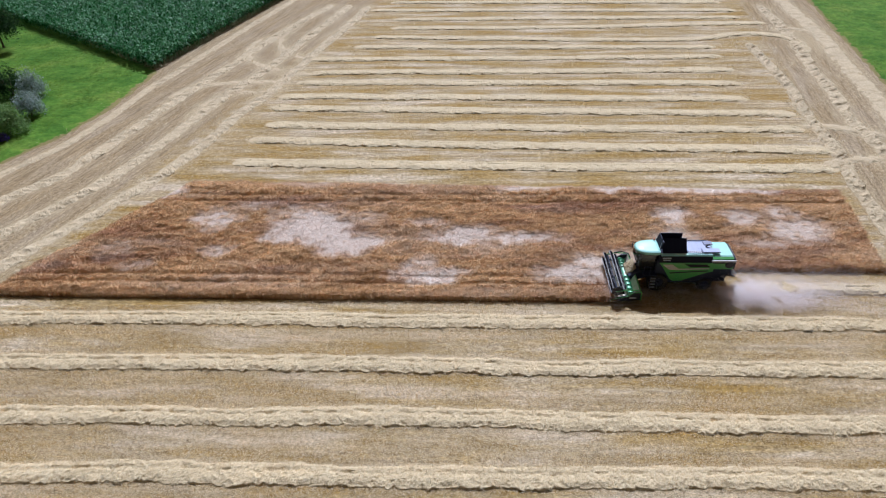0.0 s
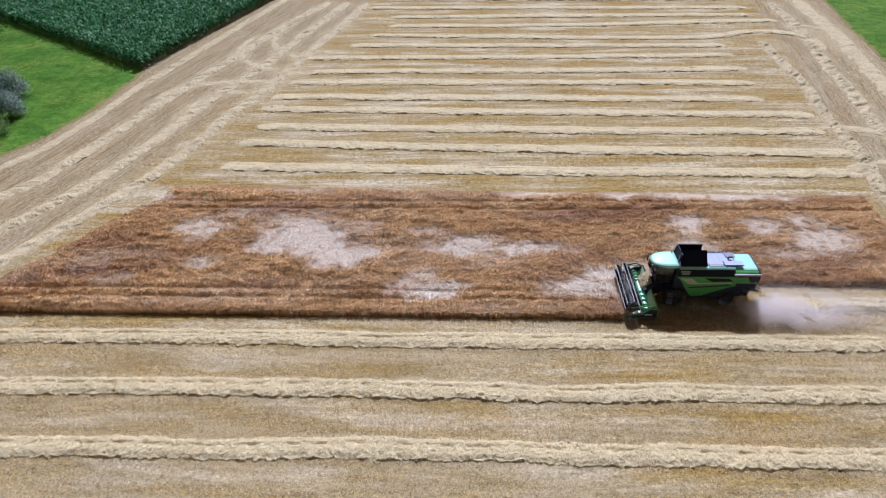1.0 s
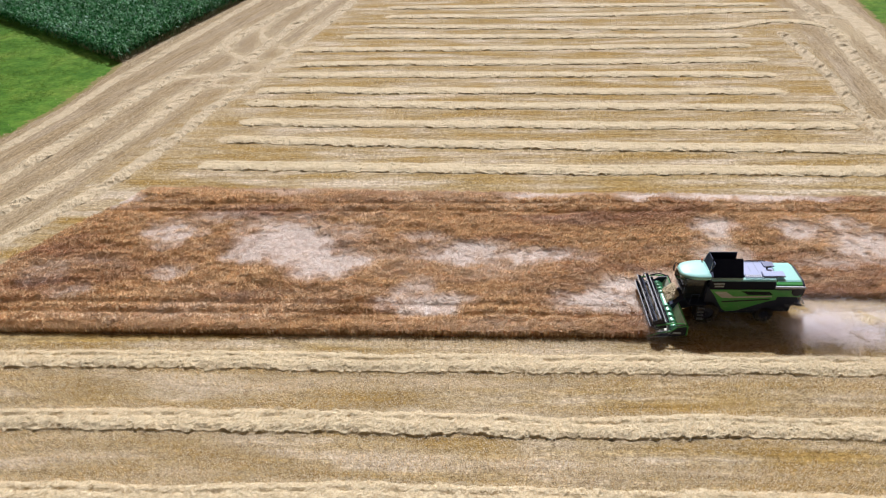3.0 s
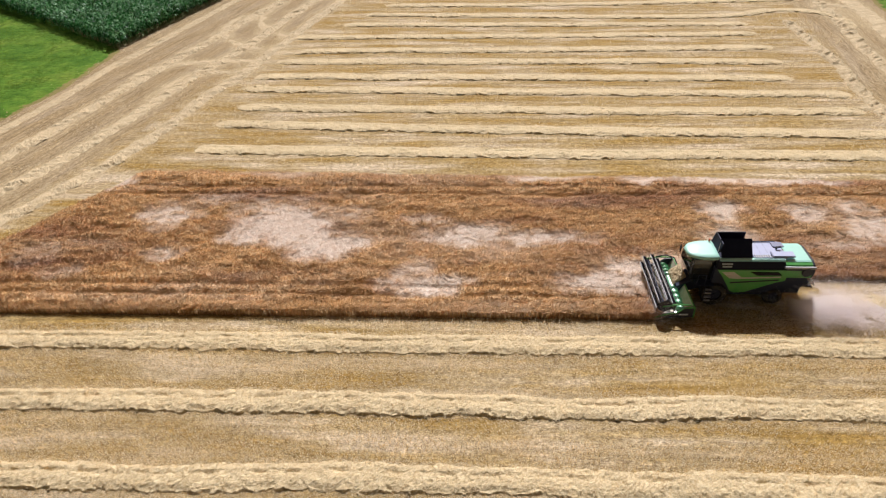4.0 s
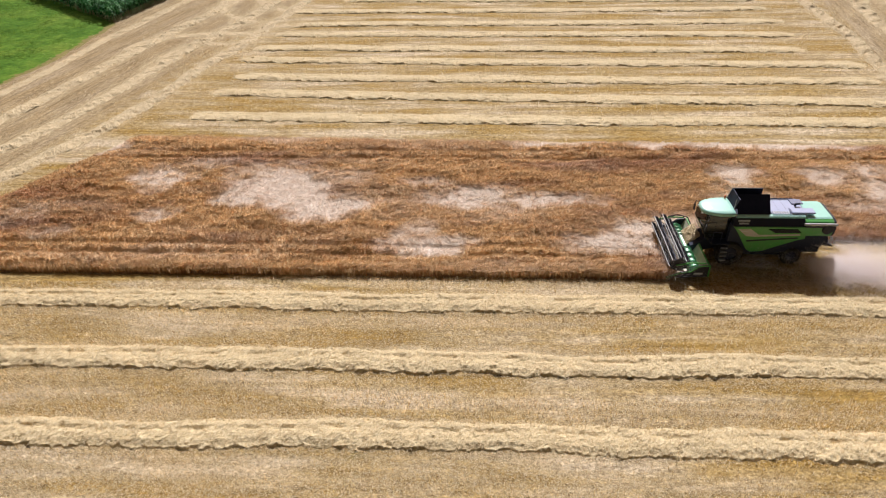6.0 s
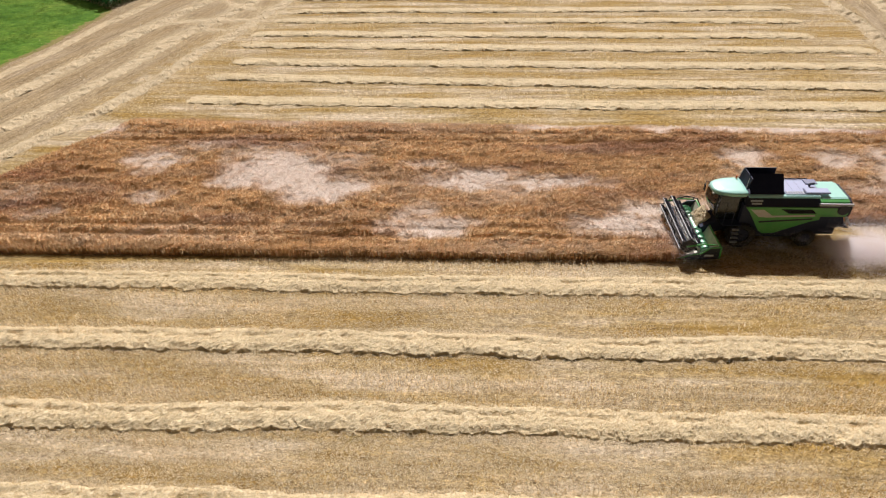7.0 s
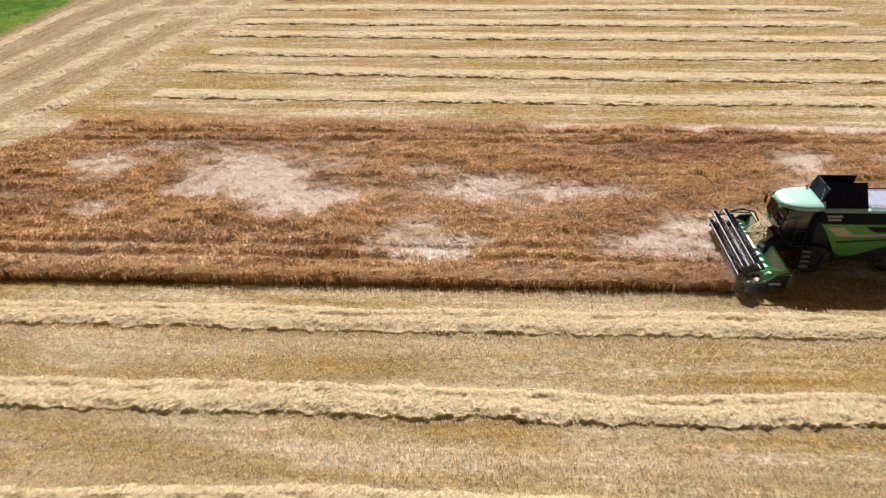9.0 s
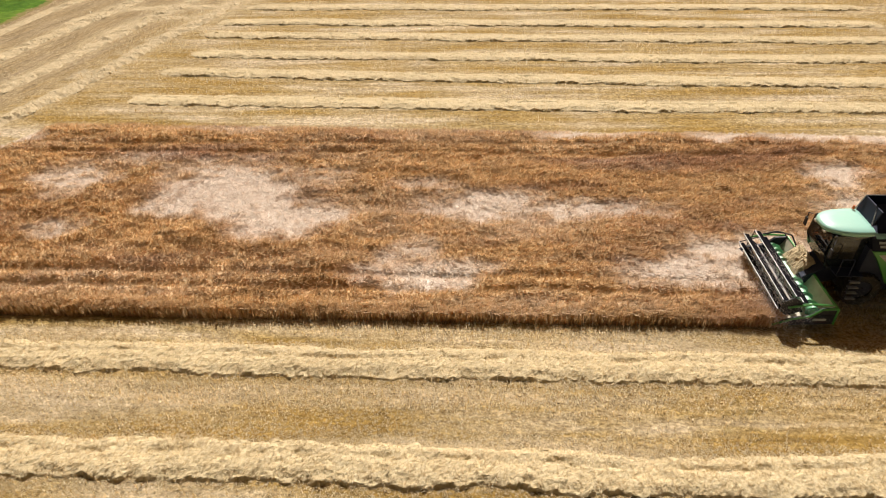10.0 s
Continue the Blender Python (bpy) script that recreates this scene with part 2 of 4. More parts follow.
BOARD = paint("black_rubber_board", (0.006, 0.006, 0.009), 0.9, dust=0.02, coat=0.0, shine=0.05)
LETTER = paint("pale_lettering", (0.55, 0.58, 0.55), 0.5)


def glass_material():
    m, nt, links, bsdf = nodes_of("tinted_glass")
    bsdf.inputs["Base Color"].default_value = (0.03, 0.036, 0.044, 1)
    bsdf.inputs["Roughness"].default_value = 0.04
    bsdf.inputs["Transmission Weight"].default_value = 0.35
    return m


GLASS = glass_material()

# ---- mesh helpers ----
def fast_mesh(name, verts, faces, material, parent=None, smooth=False):
    """verts (n, 3) and faces (m, 3 or 4) as arrays."""
    verts, faces = np.asarray(verts, np.float32), np.asarray(faces, np.int32)
    me = bpy.data.meshes.new(name)
    k = faces.shape[1]
    me.vertices.add(len(verts))
    me.vertices.foreach_set("co", verts.ravel())
    me.loops.add(faces.size)
    me.loops.foreach_set("vertex_index", faces.ravel())
    me.polygons.add(len(faces))
    me.polygons.foreach_set("loop_start", np.arange(0, faces.size, k, dtype=np.int32))
    me.polygons.foreach_set("use_smooth", np.full(len(faces), smooth))
    me.update(calc_edges=True)
    me.materials.append(material)
    ob = new(name, me)
    ob.parent = parent
    return ob


def attribute(ob, name, values, kind="FLOAT"):
    a = ob.data.attributes.new(name, kind, "POINT")
    a.data.foreach_set("value" if kind == "FLOAT" else "vector", np.asarray(values, np.float32).ravel())


def grid_faces(nu, nv):
    i = np.arange((nu - 1) * (nv - 1))
    a = (i // (nv - 1)) * nv + i % (nv - 1)
    return np.stack([a, a + nv, a + nv + 1, a + 1], 1)


RNG = np.random.default_rng(7)


def lattice_noise(x, y, seed):
    """Smooth value noise, vectorised."""
    def h(i, j):
        n = (i * 374761393 + j * 668265263 + seed * 974634) & 0x7FFFFFFF
        n = ((n ^ (n >> 13)) * 1274126177) & 0x7FFFFFFF
        return ((n ^ (n >> 16)) & 0xFFFF) / 65535.0
    i, j = np.floor(x).astype(np.int64), np.floor(y).astype(np.int64)
    u, v = x - i, y - j
    u, v = u * u * (3 - 2 * u), v * v * (3 - 2 * v)
    return (h(i, j) * (1 - u) + h(i + 1, j) * u) * (1 - v) + (h(i, j + 1) * (1 - u) + h(i + 1, j + 1) * u) * v


def cloud(x, y, seed, octaves=3):
    t, a, s = 0, 0.5, 1.0
    for o in range(octaves):
        t = t + a * lattice_noise(x * s, y * s, seed + o * 17)
        a, s = a / 2, s * 2.1
    return t / (1 - 0.5 ** octaves)


def blades(p, height, width, lean, seed=0, bias=(0, 0)):
    """One leaning triangle at each point. Returns verts and faces."""
    n = len(p)
    r = np.random.default_rng(seed)
    way = r.uniform(0, 2 * np.pi, n)
    tip = np.stack([np.cos(way) * lean + bias[0] * height, np.sin(way) * lean + bias[1] * height, height], 1)
    turn = np.arctan2(tip[:, 1], tip[:, 0]) + np.pi / 2
    side = np.stack([np.cos(turn), np.sin(turn), np.zeros(n)], 1) * (width * 0.5)[:, None]
    v = np.stack([p - side, p + side, p + tip + side * 0.25], 1).reshape(-1, 3)
    return v, np.arange(3 * n).reshape(-1, 3)


def curve_through(points, step):
    """Evenly stepped smooth line through plan points."""
    p = np.array([(2 * points[0][0] - points[1][0], 2 * points[0][1] - points[1][1]), *points,
                  (2 * points[-1][0] - points[-2][0], 2 * points[-1][1] - points[-2][1])], float)
    out = []
    for a, b, c, d in zip(p, p[1:], p[2:], p[3:]):
        t = np.linspace(0, 1, 60, endpoint=False)[:, None]
        out.append(0.5 * (2 * b + (c - a) * t + (2 * a - 5 * b + 4 * c - d) * t ** 2 + (3 * b - a - 3 * c + d) * t ** 3))
    q = np.concatenate(out + [p[-2:-1]])
    s = np.r_[0, np.cumsum(np.hypot(*np.diff(q, axis=0).T))]
    k = np.arange(0, s[-1], step)
    return np.stack([np.interp(k, s, q[:, 0]), np.interp(k, s, q[:, 1])], 1)


def side_of(x, y, a, b):
    """Signed distance from the line a-b; positive to its left."""
    d = math.hypot(b[0] - a[0], b[1] - a[1])
    return ((b[0] - a[0]) * (y - a[1]) - (b[1] - a[1]) * (x - a[0])) / d


# ---- plan of the field ----
SLOPE = -0.047                      # the rows' fall in y per metre of x
HEAD_LEFT = ((-41.0, 48.0), (-14.0, 131.0))
HEAD_RIGHT = ((42.0, 44.0), (61.0, 131.0))


# straw rows on the headlands, from the front of the field to its far end
LEFT_ROWS = [((-63, 44), (-56.5, 59.5), (-52.7, 66.4), (-48.7, 73.5), (-46.4, 81.0), (-44.2, 91.5), (-40.8, 104.0), (-36.5, 119.5), (-32.2, 134.0), (-28, 148)),
             ((-57.5, 45), (-49.8, 59.3), (-45.5, 65.3), (-42.3, 74.1), (-39.0, 85.8), (-36.7, 93.3), (-34.0, 101.5), (-30.8, 112.3), (-26.7, 123.4), (-21.7, 135.3)),
             ((-51.5, 44.5), (-45.3, 54.2), (-42.3, 58.8), (-38.8, 65.4), (-35.8, 73.8), (-33.6, 81.7), (-31.1, 90.0), (-27.6, 99.5), (-24.6, 111.0), (-20.5, 125.8), (-18.0, 135)),
             ((-45, 43.5), (-39.8, 53.2), (-36.3, 59.3), (-32.5, 66.6), (-30.3, 73.2), (-28.1, 81.3), (-25.2, 90.2), (-23.0, 98.6), (-20.3, 109.5), (-16.0, 125.5), (-14.0, 134))]
CROSS_ROWS = [((-34.6, 82.5), (-33.4, 87.0), (-31.8, 89.2), (-27.6, 89.8), (-24.0, 88.5)), ((-40.5, 88.0), (-37.5, 92.4), (-32.9, 93.6), (-27.7, 93.7), (-22.2, 93.0)),
              ((-32.0, 115), (-33.0, 109.0), (-31.4, 103.8), (-27.1, 99.4), (-22.1, 96.8), (-19.5, 96.8)), ((-27.5, 121.8), (-28.2, 113.6), (-26.4, 107.6), (-21.2, 103.0), (-19.5, 103.2))]
RIGHT_ROWS = [((40.5, 33), (44.5, 51.5), (45.9, 59.7), (47.6, 67.5), (49.2, 79.0), (50.8, 87.5), (51.6, 95.8), (52.4, 106.4)),
              ((47, 43), (52.8, 66.0), (53.9, 76.1), (56.0, 84.8), (57.5, 93.2), (60.0, 104.5), (62.0, 116.0), (63.5, 128)),
              ((54, 56), (60.3, 79.0), (62.2, 88.8), (63.9, 97.0), (66.3, 109.5), (68.2, 124), (71, 142))]
RIGHT_CROSS = [((44.0, 63.3), (46.2, 64.5), (48.8, 65.2), (52.6, 65.5)), ((46.5, 74.0), (49.5, 74.2), (52.0, 73.1), (56.5, 70.8)), ((60.0, 113.4), (63.0, 113.0), (66.0, 111.0))]


def chaff_map():
    """How much loose straw lies on the headlands, on a half-metre grid."""
    gx, gy = np.meshgrid(np.arange(-75, 85, 0.5), np.arange(38, 152, 0.5), indexing="ij")
    out = np.zeros_like(gx)
    spread = [(r, 1.0 if k == 0 else 1.5, 0.42 if k == 0 else 0.5) for k, r in enumerate(LEFT_ROWS)] + [(r, 1.5, 0.42) for r in CROSS_ROWS]
    spread += [(r, w, a) for r, w, a in zip(RIGHT_ROWS, (1.1, 1.6, 2.2), (0.3, 0.42, 0.5))] + [(r, 1.3, 0.35) for r in RIGHT_CROSS]
    for row, wide, amount in spread:
        near = np.full(gx.shape, 1e9)
        for px, py in curve_through(row, 1.2):
            near = np.minimum(near, (gx - px) ** 2 + (gy - py) ** 2)
        out = out + amount * np.exp(-near / (wide * wide))
    out = out + 0.35 * np.exp(-((gx - 63) / 3.0) ** 2 - ((gy - 106) / 7.0) ** 2)
    return np.clip(out, 0, 0.62)


CHAFF = chaff_map()


def chaff_at(x, y):
    i, j = np.round((x + 75) * 2).astype(int), np.round((y - 38) * 2).astype(int)
    ok = (i >= 0) & (j >= 0) & (i < CHAFF.shape[0]) & (j < CHAFF.shape[1])
    return np.where(ok, CHAFF[np.clip(i, 0, CHAFF.shape[0] - 1), np.clip(j, 0, CHAFF.shape[1] - 1)], 0)


def ground_height(x, y):
    return 0.05 * (cloud(x * 0.25, y * 0.25, 3) - 0.5) + 0.03 * (cloud(x * 0.9, (y - SLOPE * x) * 2.2, 5) - 0.5)


def lanes(x, y):
    """Along and across coordinates of the driving direction at each place."""
    left = side_of(x, y, *HEAD_LEFT) > 0
    right = side_of(x, y, *HEAD_RIGHT) < 0
    along, across = x.copy(), y - SLOPE * x
    across = np.where(left, side_of(x, y, *HEAD_LEFT) + 300, across)
    along = np.where(left, y * 0.95 + x * 0.31, along)
    across = np.where(right, side_of(x, y, *HEAD_RIGHT) + 600, across)
    along = np.where(right, y * 0.97 + x * 0.22, along)
    return along, across


def build_ground():
    xs = np.r_[-2500, -900, -300, -150, np.arange(-95, 95.1, 0.5), 150, 300, 900, 2500]
    ys = np.r_[-2500, -900, -300, -60, -10, np.arange(14, 150.1, 0.5), 220, 400, 1000, 2500]
    x, y = [a.ravel() for a in np.meshgrid(xs, ys, indexing="ij")]
    inside = (np.abs(x) < 96) & (y > 13) & (y < 151)
    z = np.where(inside, ground_height(x, y), 0)
    ob = fast_mesh("ground", np.stack([x, y, z], 1), grid_faces(len(xs), len(ys)), FIELD, smooth=True)
    al, ac = lanes(x, y)
    swept = np.clip(2.1 - np.abs(side_of(x, y, (-47.6, 68.0), (-30.0, 128.0))), 0, 1)
    attribute(ob, "lane", np.stack([al, ac, 0.75 * np.clip((np.maximum(side_of(x, y, *HEAD_LEFT), -side_of(x, y, *HEAD_RIGHT)) + 1.5) / 3, 0, 1)], 1), "FLOAT_VECTOR")
    attribute(ob, "chaff", chaff_at(x, y) * (1 - swept))
    return tagged(ob, "harvested cereal field with dry stubble and chaff", "ground", kind="structure")


build_ground()
# the standing crop: front edge, left edge, back edge, right edge, and the swath already cut behind the harvester
CROP_LEFT = ((-41.6, 45.0), (-29.0, 63.4))
CROP_RIGHT = ((40.6, 46.0), (43.2, 58.7))
CUT_FROM = 15.0
CUT_WIDTH = 4.5


def crop_front(x):
    return 41.85 - 0.0495 * x


def crop_back(x):
    return 61.5 - 0.0725 * x


# patches that wind and rain have laid flat: centre, half sizes, how flat
LAID = [(-30.0, 61.2, 1.2, 0.9, 0.9), (-23.7, 55.1, 2.0, 1.7, 0.85), (-13.8, 53.9, 3.1, 2.6, 0.97), (-11.5, 52.0, 2.6, 1.9, 0.97), (-9.3, 50.1, 2.5, 1.9, 0.97), (-15.8, 51.8, 1.9, 1.1, 0.85),
        (1.9, 51.0, 3.0, 1.2, 0.85), (7.0, 50.3, 4.6, 0.95, 0.78), (-1.8, 45.0, 2.9, 1.1, 0.9), (-2.1, 46.6, 1.7, 1.2, 0.6), (11.9, 44.7, 3.0, 1.2, 0.97),
        (14.0, 46.3, 2.5, 1.1, 0.8), (17.1, 46.5, 2.6, 1.4, 0.7), (24.0, 53.9, 1.5, 1.6, 0.85), (22.9, 49.6, 1.8, 2.0, 0.8), (35.2, 50.6, 2.4, 2.0, 0.8), (30.8, 58.7, 3.2, 0.95, 0.95)]
RUFFLED = [(-15.4, 62.0, 2.8, 0.9, 0.4), (-22.3, 49.6, 1.5, 1.0, 0.55), (-7.5, 54.9, 2.1, 1.1, 0.45), (-1.2, 53.1, 1.7, 1.0, 0.55), (10.6, 50.6, 1.6, 0.8, 0.45),
           (9.9, 60.2, 3.2, 0.9, 0.75), (19.1, 59.6, 2.2, 0.9, 0.65), (24.7, 59.2, 2.3, 0.9, 0.8), (34.8, 58.3, 2.1, 0.8, 0.6), (30.3, 53.2, 1.8, 1.2, 0.7),
           (34.7, 53.7, 1.6, 1.0, 0.7), (-32.2, 49.9, 2.4, 1.2, 0.35), (-20.7, 57.2, 2.6, 1.1, 0.35), (-29.2, 47.3, 1.9, 0.9, 0.35), (31.3, 48.5, 2.7, 1.0, 0.5)]


def laid_amount(x, y):
    """0 where the crop stands, 1 where it lies flat."""
    wx = x + 1.3 * (cloud(x * 0.6, y * 0.8, 41) - 0.5) * 2 + 0.7 * (y - 50) * 0.04
    wy = y + 0.9 * (cloud(x * 0.6, y * 0.8, 42) - 0.5) * 2
    out = np.zeros_like(x)
    for cx, cy, rx, ry, a in LAID + RUFFLED:
        d = np.sqrt(((wx - cx) / (rx * 1.08)) ** 2 + ((wy - cy) / (ry * 1.08)) ** 2)
        out = np.maximum(out, a * np.clip((1.6 - d) / 1.15, 0, 1))
    comb = cloud(x * 1.5 + y * 0.9, y * 2.2 - x * 0.6, 44, 4)
    out = np.clip(out * (0.2 + 1.7 * comb) * 1.42 - 0.16, 0, 1)
    drift = np.clip(cloud(x * 0.10, y * 0.45, 45, 4) - 0.47, 0, 1) * 0.9 + 0.2 * np.clip((y - crop_back(x) + 1.3) / 1.6, 0, 1)
    return np.clip(out + drift * (0.2 + 1.4 * cloud(x * 0.9, y * 2.4, 46)), 0, 1)


def in_crop(x, y):
    ok = (y > crop_front(x)) & (y < crop_back(x) + 1.3 * (cloud(x * 0.35, y * 0.3, 61, 4) - 0.5))
    ok &= side_of(x, y, *CROP_LEFT) < 1.6 * (cloud(x * 0.5, y * 0.5, 62, 4) - 0.5)
    ok &= side_of(x, y, *CROP_RIGHT) > 0
    return ok & ~((x > CUT_FROM) & (y < crop_front(x) + CUT_WIDTH))


def canopy(x, y):
    v = y - crop_front(x)
    la = laid_amount(x, y)
    h = 0.55 + (1 - 0.7 * la) * (0.36 * (cloud(x * 0.28, v * 1.0, 71) - 0.5) + 0.30 * (cloud(x * 1.1, v * 1.9, 72) - 0.5) + 0.16 * (cloud(x * 2.6, v * 3.4, 74, 2) - 0.5))
    for at, depth in ((1.85, 0.34), (3.0, 0.26), (15.7, 0.30), (17.1, 0.26)):   # wheel lines of the sprayer
        h = h - depth * (0.5 + cloud(x * 0.35, x * 0 + at, 75)) * np.exp(-((v - at - 0.12 * (cloud(x * 0.2, x * 0, 73) - 0.5)) / 0.2) ** 2)
    edge = np.clip(np.minimum(crop_back(x) - y + 0.4, -side_of(x, y, *CROP_LEFT) + 0.4) / 2.0, 0.2, 1) ** 0.7   # thin, low rim
    return (h - 0.24 * la) * edge


def build_crop():
    step = 0.22
    xs, ys = np.arange(-44, 44.5, step), np.r_[-0.15, 0.06, np.arange(0.22, 23.5, step)]
    x, y = [a.ravel() for a in np.meshgrid(xs, ys, indexing="ij")]
    y = y + crop_front(x)
    inside = in_crop(x, y)
    z = np.where(inside, (canopy(x, y) - 0.12) * np.clip((y - crop_front(x)) / 0.55 + 0.05, 0, 1) ** 0.7, -0.1)
    f = grid_faces(len(xs), len(ys))
    f = f[inside[f].any(1)]
    used, f = np.unique(f, return_inverse=True)
    f = f.reshape(-1, 4)
    ob = fast_mesh("standing_crop", np.stack([x, y, z], 1)[used], f, CROP_BED, smooth=True)
    attribute(ob, "laid", laid_amount(x, y)[used])
    tagged(ob, "ripe brown cereal crop, partly flattened into bleached patches", "crop", kind="stuff")
    n = 460000
    x, y = RNG.uniform(-42, 44, n), RNG.uniform(39.5, 65, n)
    k = in_crop(x, y)
    x, y = x[k], y[k]
    la = laid_amount(x, y)
    top = canopy(x, y)
    z0 = top - 0.16 + 0.09 * np.clip(la * 1.3, 0, 1)
    h = RNG.uniform(0.12, 0.28, len(x)) * (1 - 0.55 * np.clip(la * 1.3, 0, 1))
    v, f = blades(np.stack([x, y, z0], 1), h, RNG.uniform(0.03, 0.1, len(x)), RNG.uniform(0.15, 0.36, len(x)), 11, (0.9, -0.3))
    st = fast_mesh("stalks", v, f, CROP, ob)
    attribute(st, "laid", np.repeat(np.clip(la, 0, 1), 3))
    # the cut faces, where whole stalks show
    faces = []
    for x0, x1, off in ((-42, CUT_FROM, 0.0), (CUT_FROM, 41.5, CUT_WIDTH)):
        m = int((x1 - x0) * 300)
        x = RNG.uniform(x0, x1, m)
        y = crop_front(x) + off + RNG.uniform(-0.2, 0.6, m)
        faces.append(np.stack([x, y, 0 * x], 1))
    p = np.concatenate(faces)
    m = 700
    y = RNG.uniform(0, CUT_WIDTH, m)
    p = np.concatenate([p, np.stack([CUT_FROM - np.abs(RNG.normal(0, 0.15, m)), crop_front(CUT_FROM) + y, 0 * y], 1)])
    v, f = blades(p, RNG.uniform(0.38, 0.66, len(p)), RNG.uniform(0.03, 0.07, len(p)), 0.12, 12)
    e = fast_mesh("cut_edge", v, f, CROP, ob)
    attribute(e, "laid", np.zeros(len(v)))
    return ob


build_crop()


# ---- straw windrows ----
def build_windrow(points, half=0.75, high=0.34, near=True, seed=0, broken=0.0, label="", group="", teeth=0.0, scatter=1.0, beat_length=1.3, bleached=False, flat=False):
    """near: 2 for the closest rows, 1, or 0 for thin far trails. flat: a trodden row with no steep side."""
    step, nv = ((0.085, 31) if near == 2 else (0.14, 19)) if near else (0.3, 11)
    c = curve_through(points, step)
    t = np.gradient(c, axis=0)
    t /= np.hypot(t[:, 0], t[:, 1])[:, None]
    nrm = np.stack([-t[:, 1], t[:, 0]], 1)
    s = np.arange(len(c)) * step
    c = c + nrm * (0.45 * (cloud(s * 0.12, s * 0, seed, 3) - 0.5))[:, None]
    w = half * (0.85 + 0.35 * cloud(s * 0.5, s * 0, seed + 1, 3))
    ends = np.clip(np.minimum(s, s[-1] - s) / 1.6, 0.05, 1)
    u = np.sin(np.linspace(-1, 1, nv) * math.pi / 2)
    off = u[None] * (w * (0.5 + 0.5 * ends))[:, None]
    x, y = c[:, :1] + nrm[:, :1] * off, c[:, 1:] + nrm[:, 1:] * off
    ragged = 0.12 * (cloud(x * 3.1, y * 3.1, seed + 5, 2) - 0.5)
    x, y = x + nrm[:, :1] * ragged, y + nrm[:, 1:] * ragged
    ue = u[None] + np.where(u < 0, 0.22, 0.12)[None] * (cloud(x * 2.6, y * 2.6, seed + 11, 4) - 0.5) * 2
    if flat:
        ue = ue + 0.5 * (cloud(x * 0.9, y * 0.9, seed + 18, 4) - 0.5) * 2
        prof = np.clip(1 - np.abs(ue) ** 2.2, 0, 1) * 0.95 - 0.12
    else:
        # steep ragged side towards the cut, a ledge with hollows, a thin feathered far side
        dip, lobe = (0.70, 0.78) if near == 2 else (0.78, 0.76)
        prof = np.interp(ue, [-1.0, -0.95, -0.86, -0.5, -0.1, 0.12, 0.3, 0.5, 0.7, 0.88, 1.0], [0.0, 0.2, 0.86, 1.0, 0.95, 0.82, dip, lobe, 0.64, 0.27, 0.0])
        hollow = np.clip(3.0 * cloud(x * 1.1, y * 2.2, seed + 15, 3) - 1.35, 0, 1)
        prof = prof - (0.62 if near == 2 else 0.4) * hollow * np.exp(-((u - 0.3) / 0.17) ** 2)[None]
        prof = np.clip(prof - 0.4 * np.clip(3.2 * cloud(x * 2.4, y * 2.4, seed + 16, 2) - 2.0, 0, 1) * (np.abs(ue) < 0.8), 0, 1)
    if not flat:
        broke = np.clip(2.4 * cloud(x * 1.5, y * 0.7, seed + 17, 3) - 0.55, 0.6, 1.05)
        prof = prof * (1 - (1 - broke) * np.clip((-u - 0.45) / 0.3, 0, 1)[None])
    lump = 0.72 + 0.34 * cloud(x * 1.0, y * 1.3, seed + 2, 3) + 0.34 * (cloud(x * 4.5, y * 4.5, seed + 3, 2) - 0.5) + 0.2 * (cloud(x * 11, y * 11, seed + 4, 1) - 0.5)
    if teeth:
        beat = 2.6 * cloud((s / beat_length * 1.6)[:, None] + 0.9 * u[None], 0.8 * u[None] + 0 * x, seed + 13, 2) - 0.95
        lump = lump * (1 - teeth * np.clip(beat, 0, 1))
    if broken:
        gap = cloud(s * 0.5, s * 0, seed + 9, 2)
        lump = lump * (1 - broken * np.clip((gap - 0.45) * 5, 0, 1))[:, None]
    z = ground_height(x, y) - 0.03 + high * prof * lump * ends[:, None] * 1.25
    v = np.stack([x, y, z], -1).reshape(-1, 3)
    ob = fast_mesh("straw_windrow", v, grid_faces(len(c), nv), BLEACHED_BED if bleached else STRAW_BED, smooth=False)
    tagged(ob, label or "pale dry straw windrow lying on stubble", "windrow", group or "straw windrows in rows")
    # loose straw bristling out of it
    r = np.random.default_rng(seed + 100)
    n = int(s[-1] * ((330 if near == 2 else 180) if near else 70))
    i = r.integers(0, len(c), n)
    q = np.clip(r.normal(0, 0.62 * scatter, n), -1.3 * scatter, 1.3 * scatter) if scatter > 1.2 else np.where(r.random(n) < 0.05, r.uniform(-1.2, -0.95, n), r.uniform(-0.86 * scatter, 1.1 * scatter, n))
    j = np.clip(np.searchsorted(u, np.clip(q, -1, 1)), 0, nv - 1)
    far = (q - np.clip(q, -1, 1)) * half
    p = v.reshape(len(c), nv, 3)[i, j] + np.c_[nrm[i] * far[:, None], 0 * far] + r.normal(0, 0.03, (n, 3)) + (0, 0, 0.03)
    ln = r.uniform(0.07, 0.22, n) * (1 if near else 1.6)
    a = r.uniform(0, 2 * np.pi, n)
    el = np.abs(r.normal(0.03, 0.13, n))
    d = np.stack([np.cos(a) * np.cos(el), np.sin(a) * np.cos(el), np.sin(el)], 1) * ln[:, None]
    wd = r.uniform(0.008, 0.02, n) * (1 if near else 2.2)
    sd = np.stack([-np.sin(a), np.cos(a), r.uniform(-0.25, 0.25, n)], 1) * wd[:, None]
    vv = np.stack([p - sd, p + sd, p + d], 1).reshape(-1, 3)
    vv[:, 2] = np.maximum(vv[:, 2], 0.02)
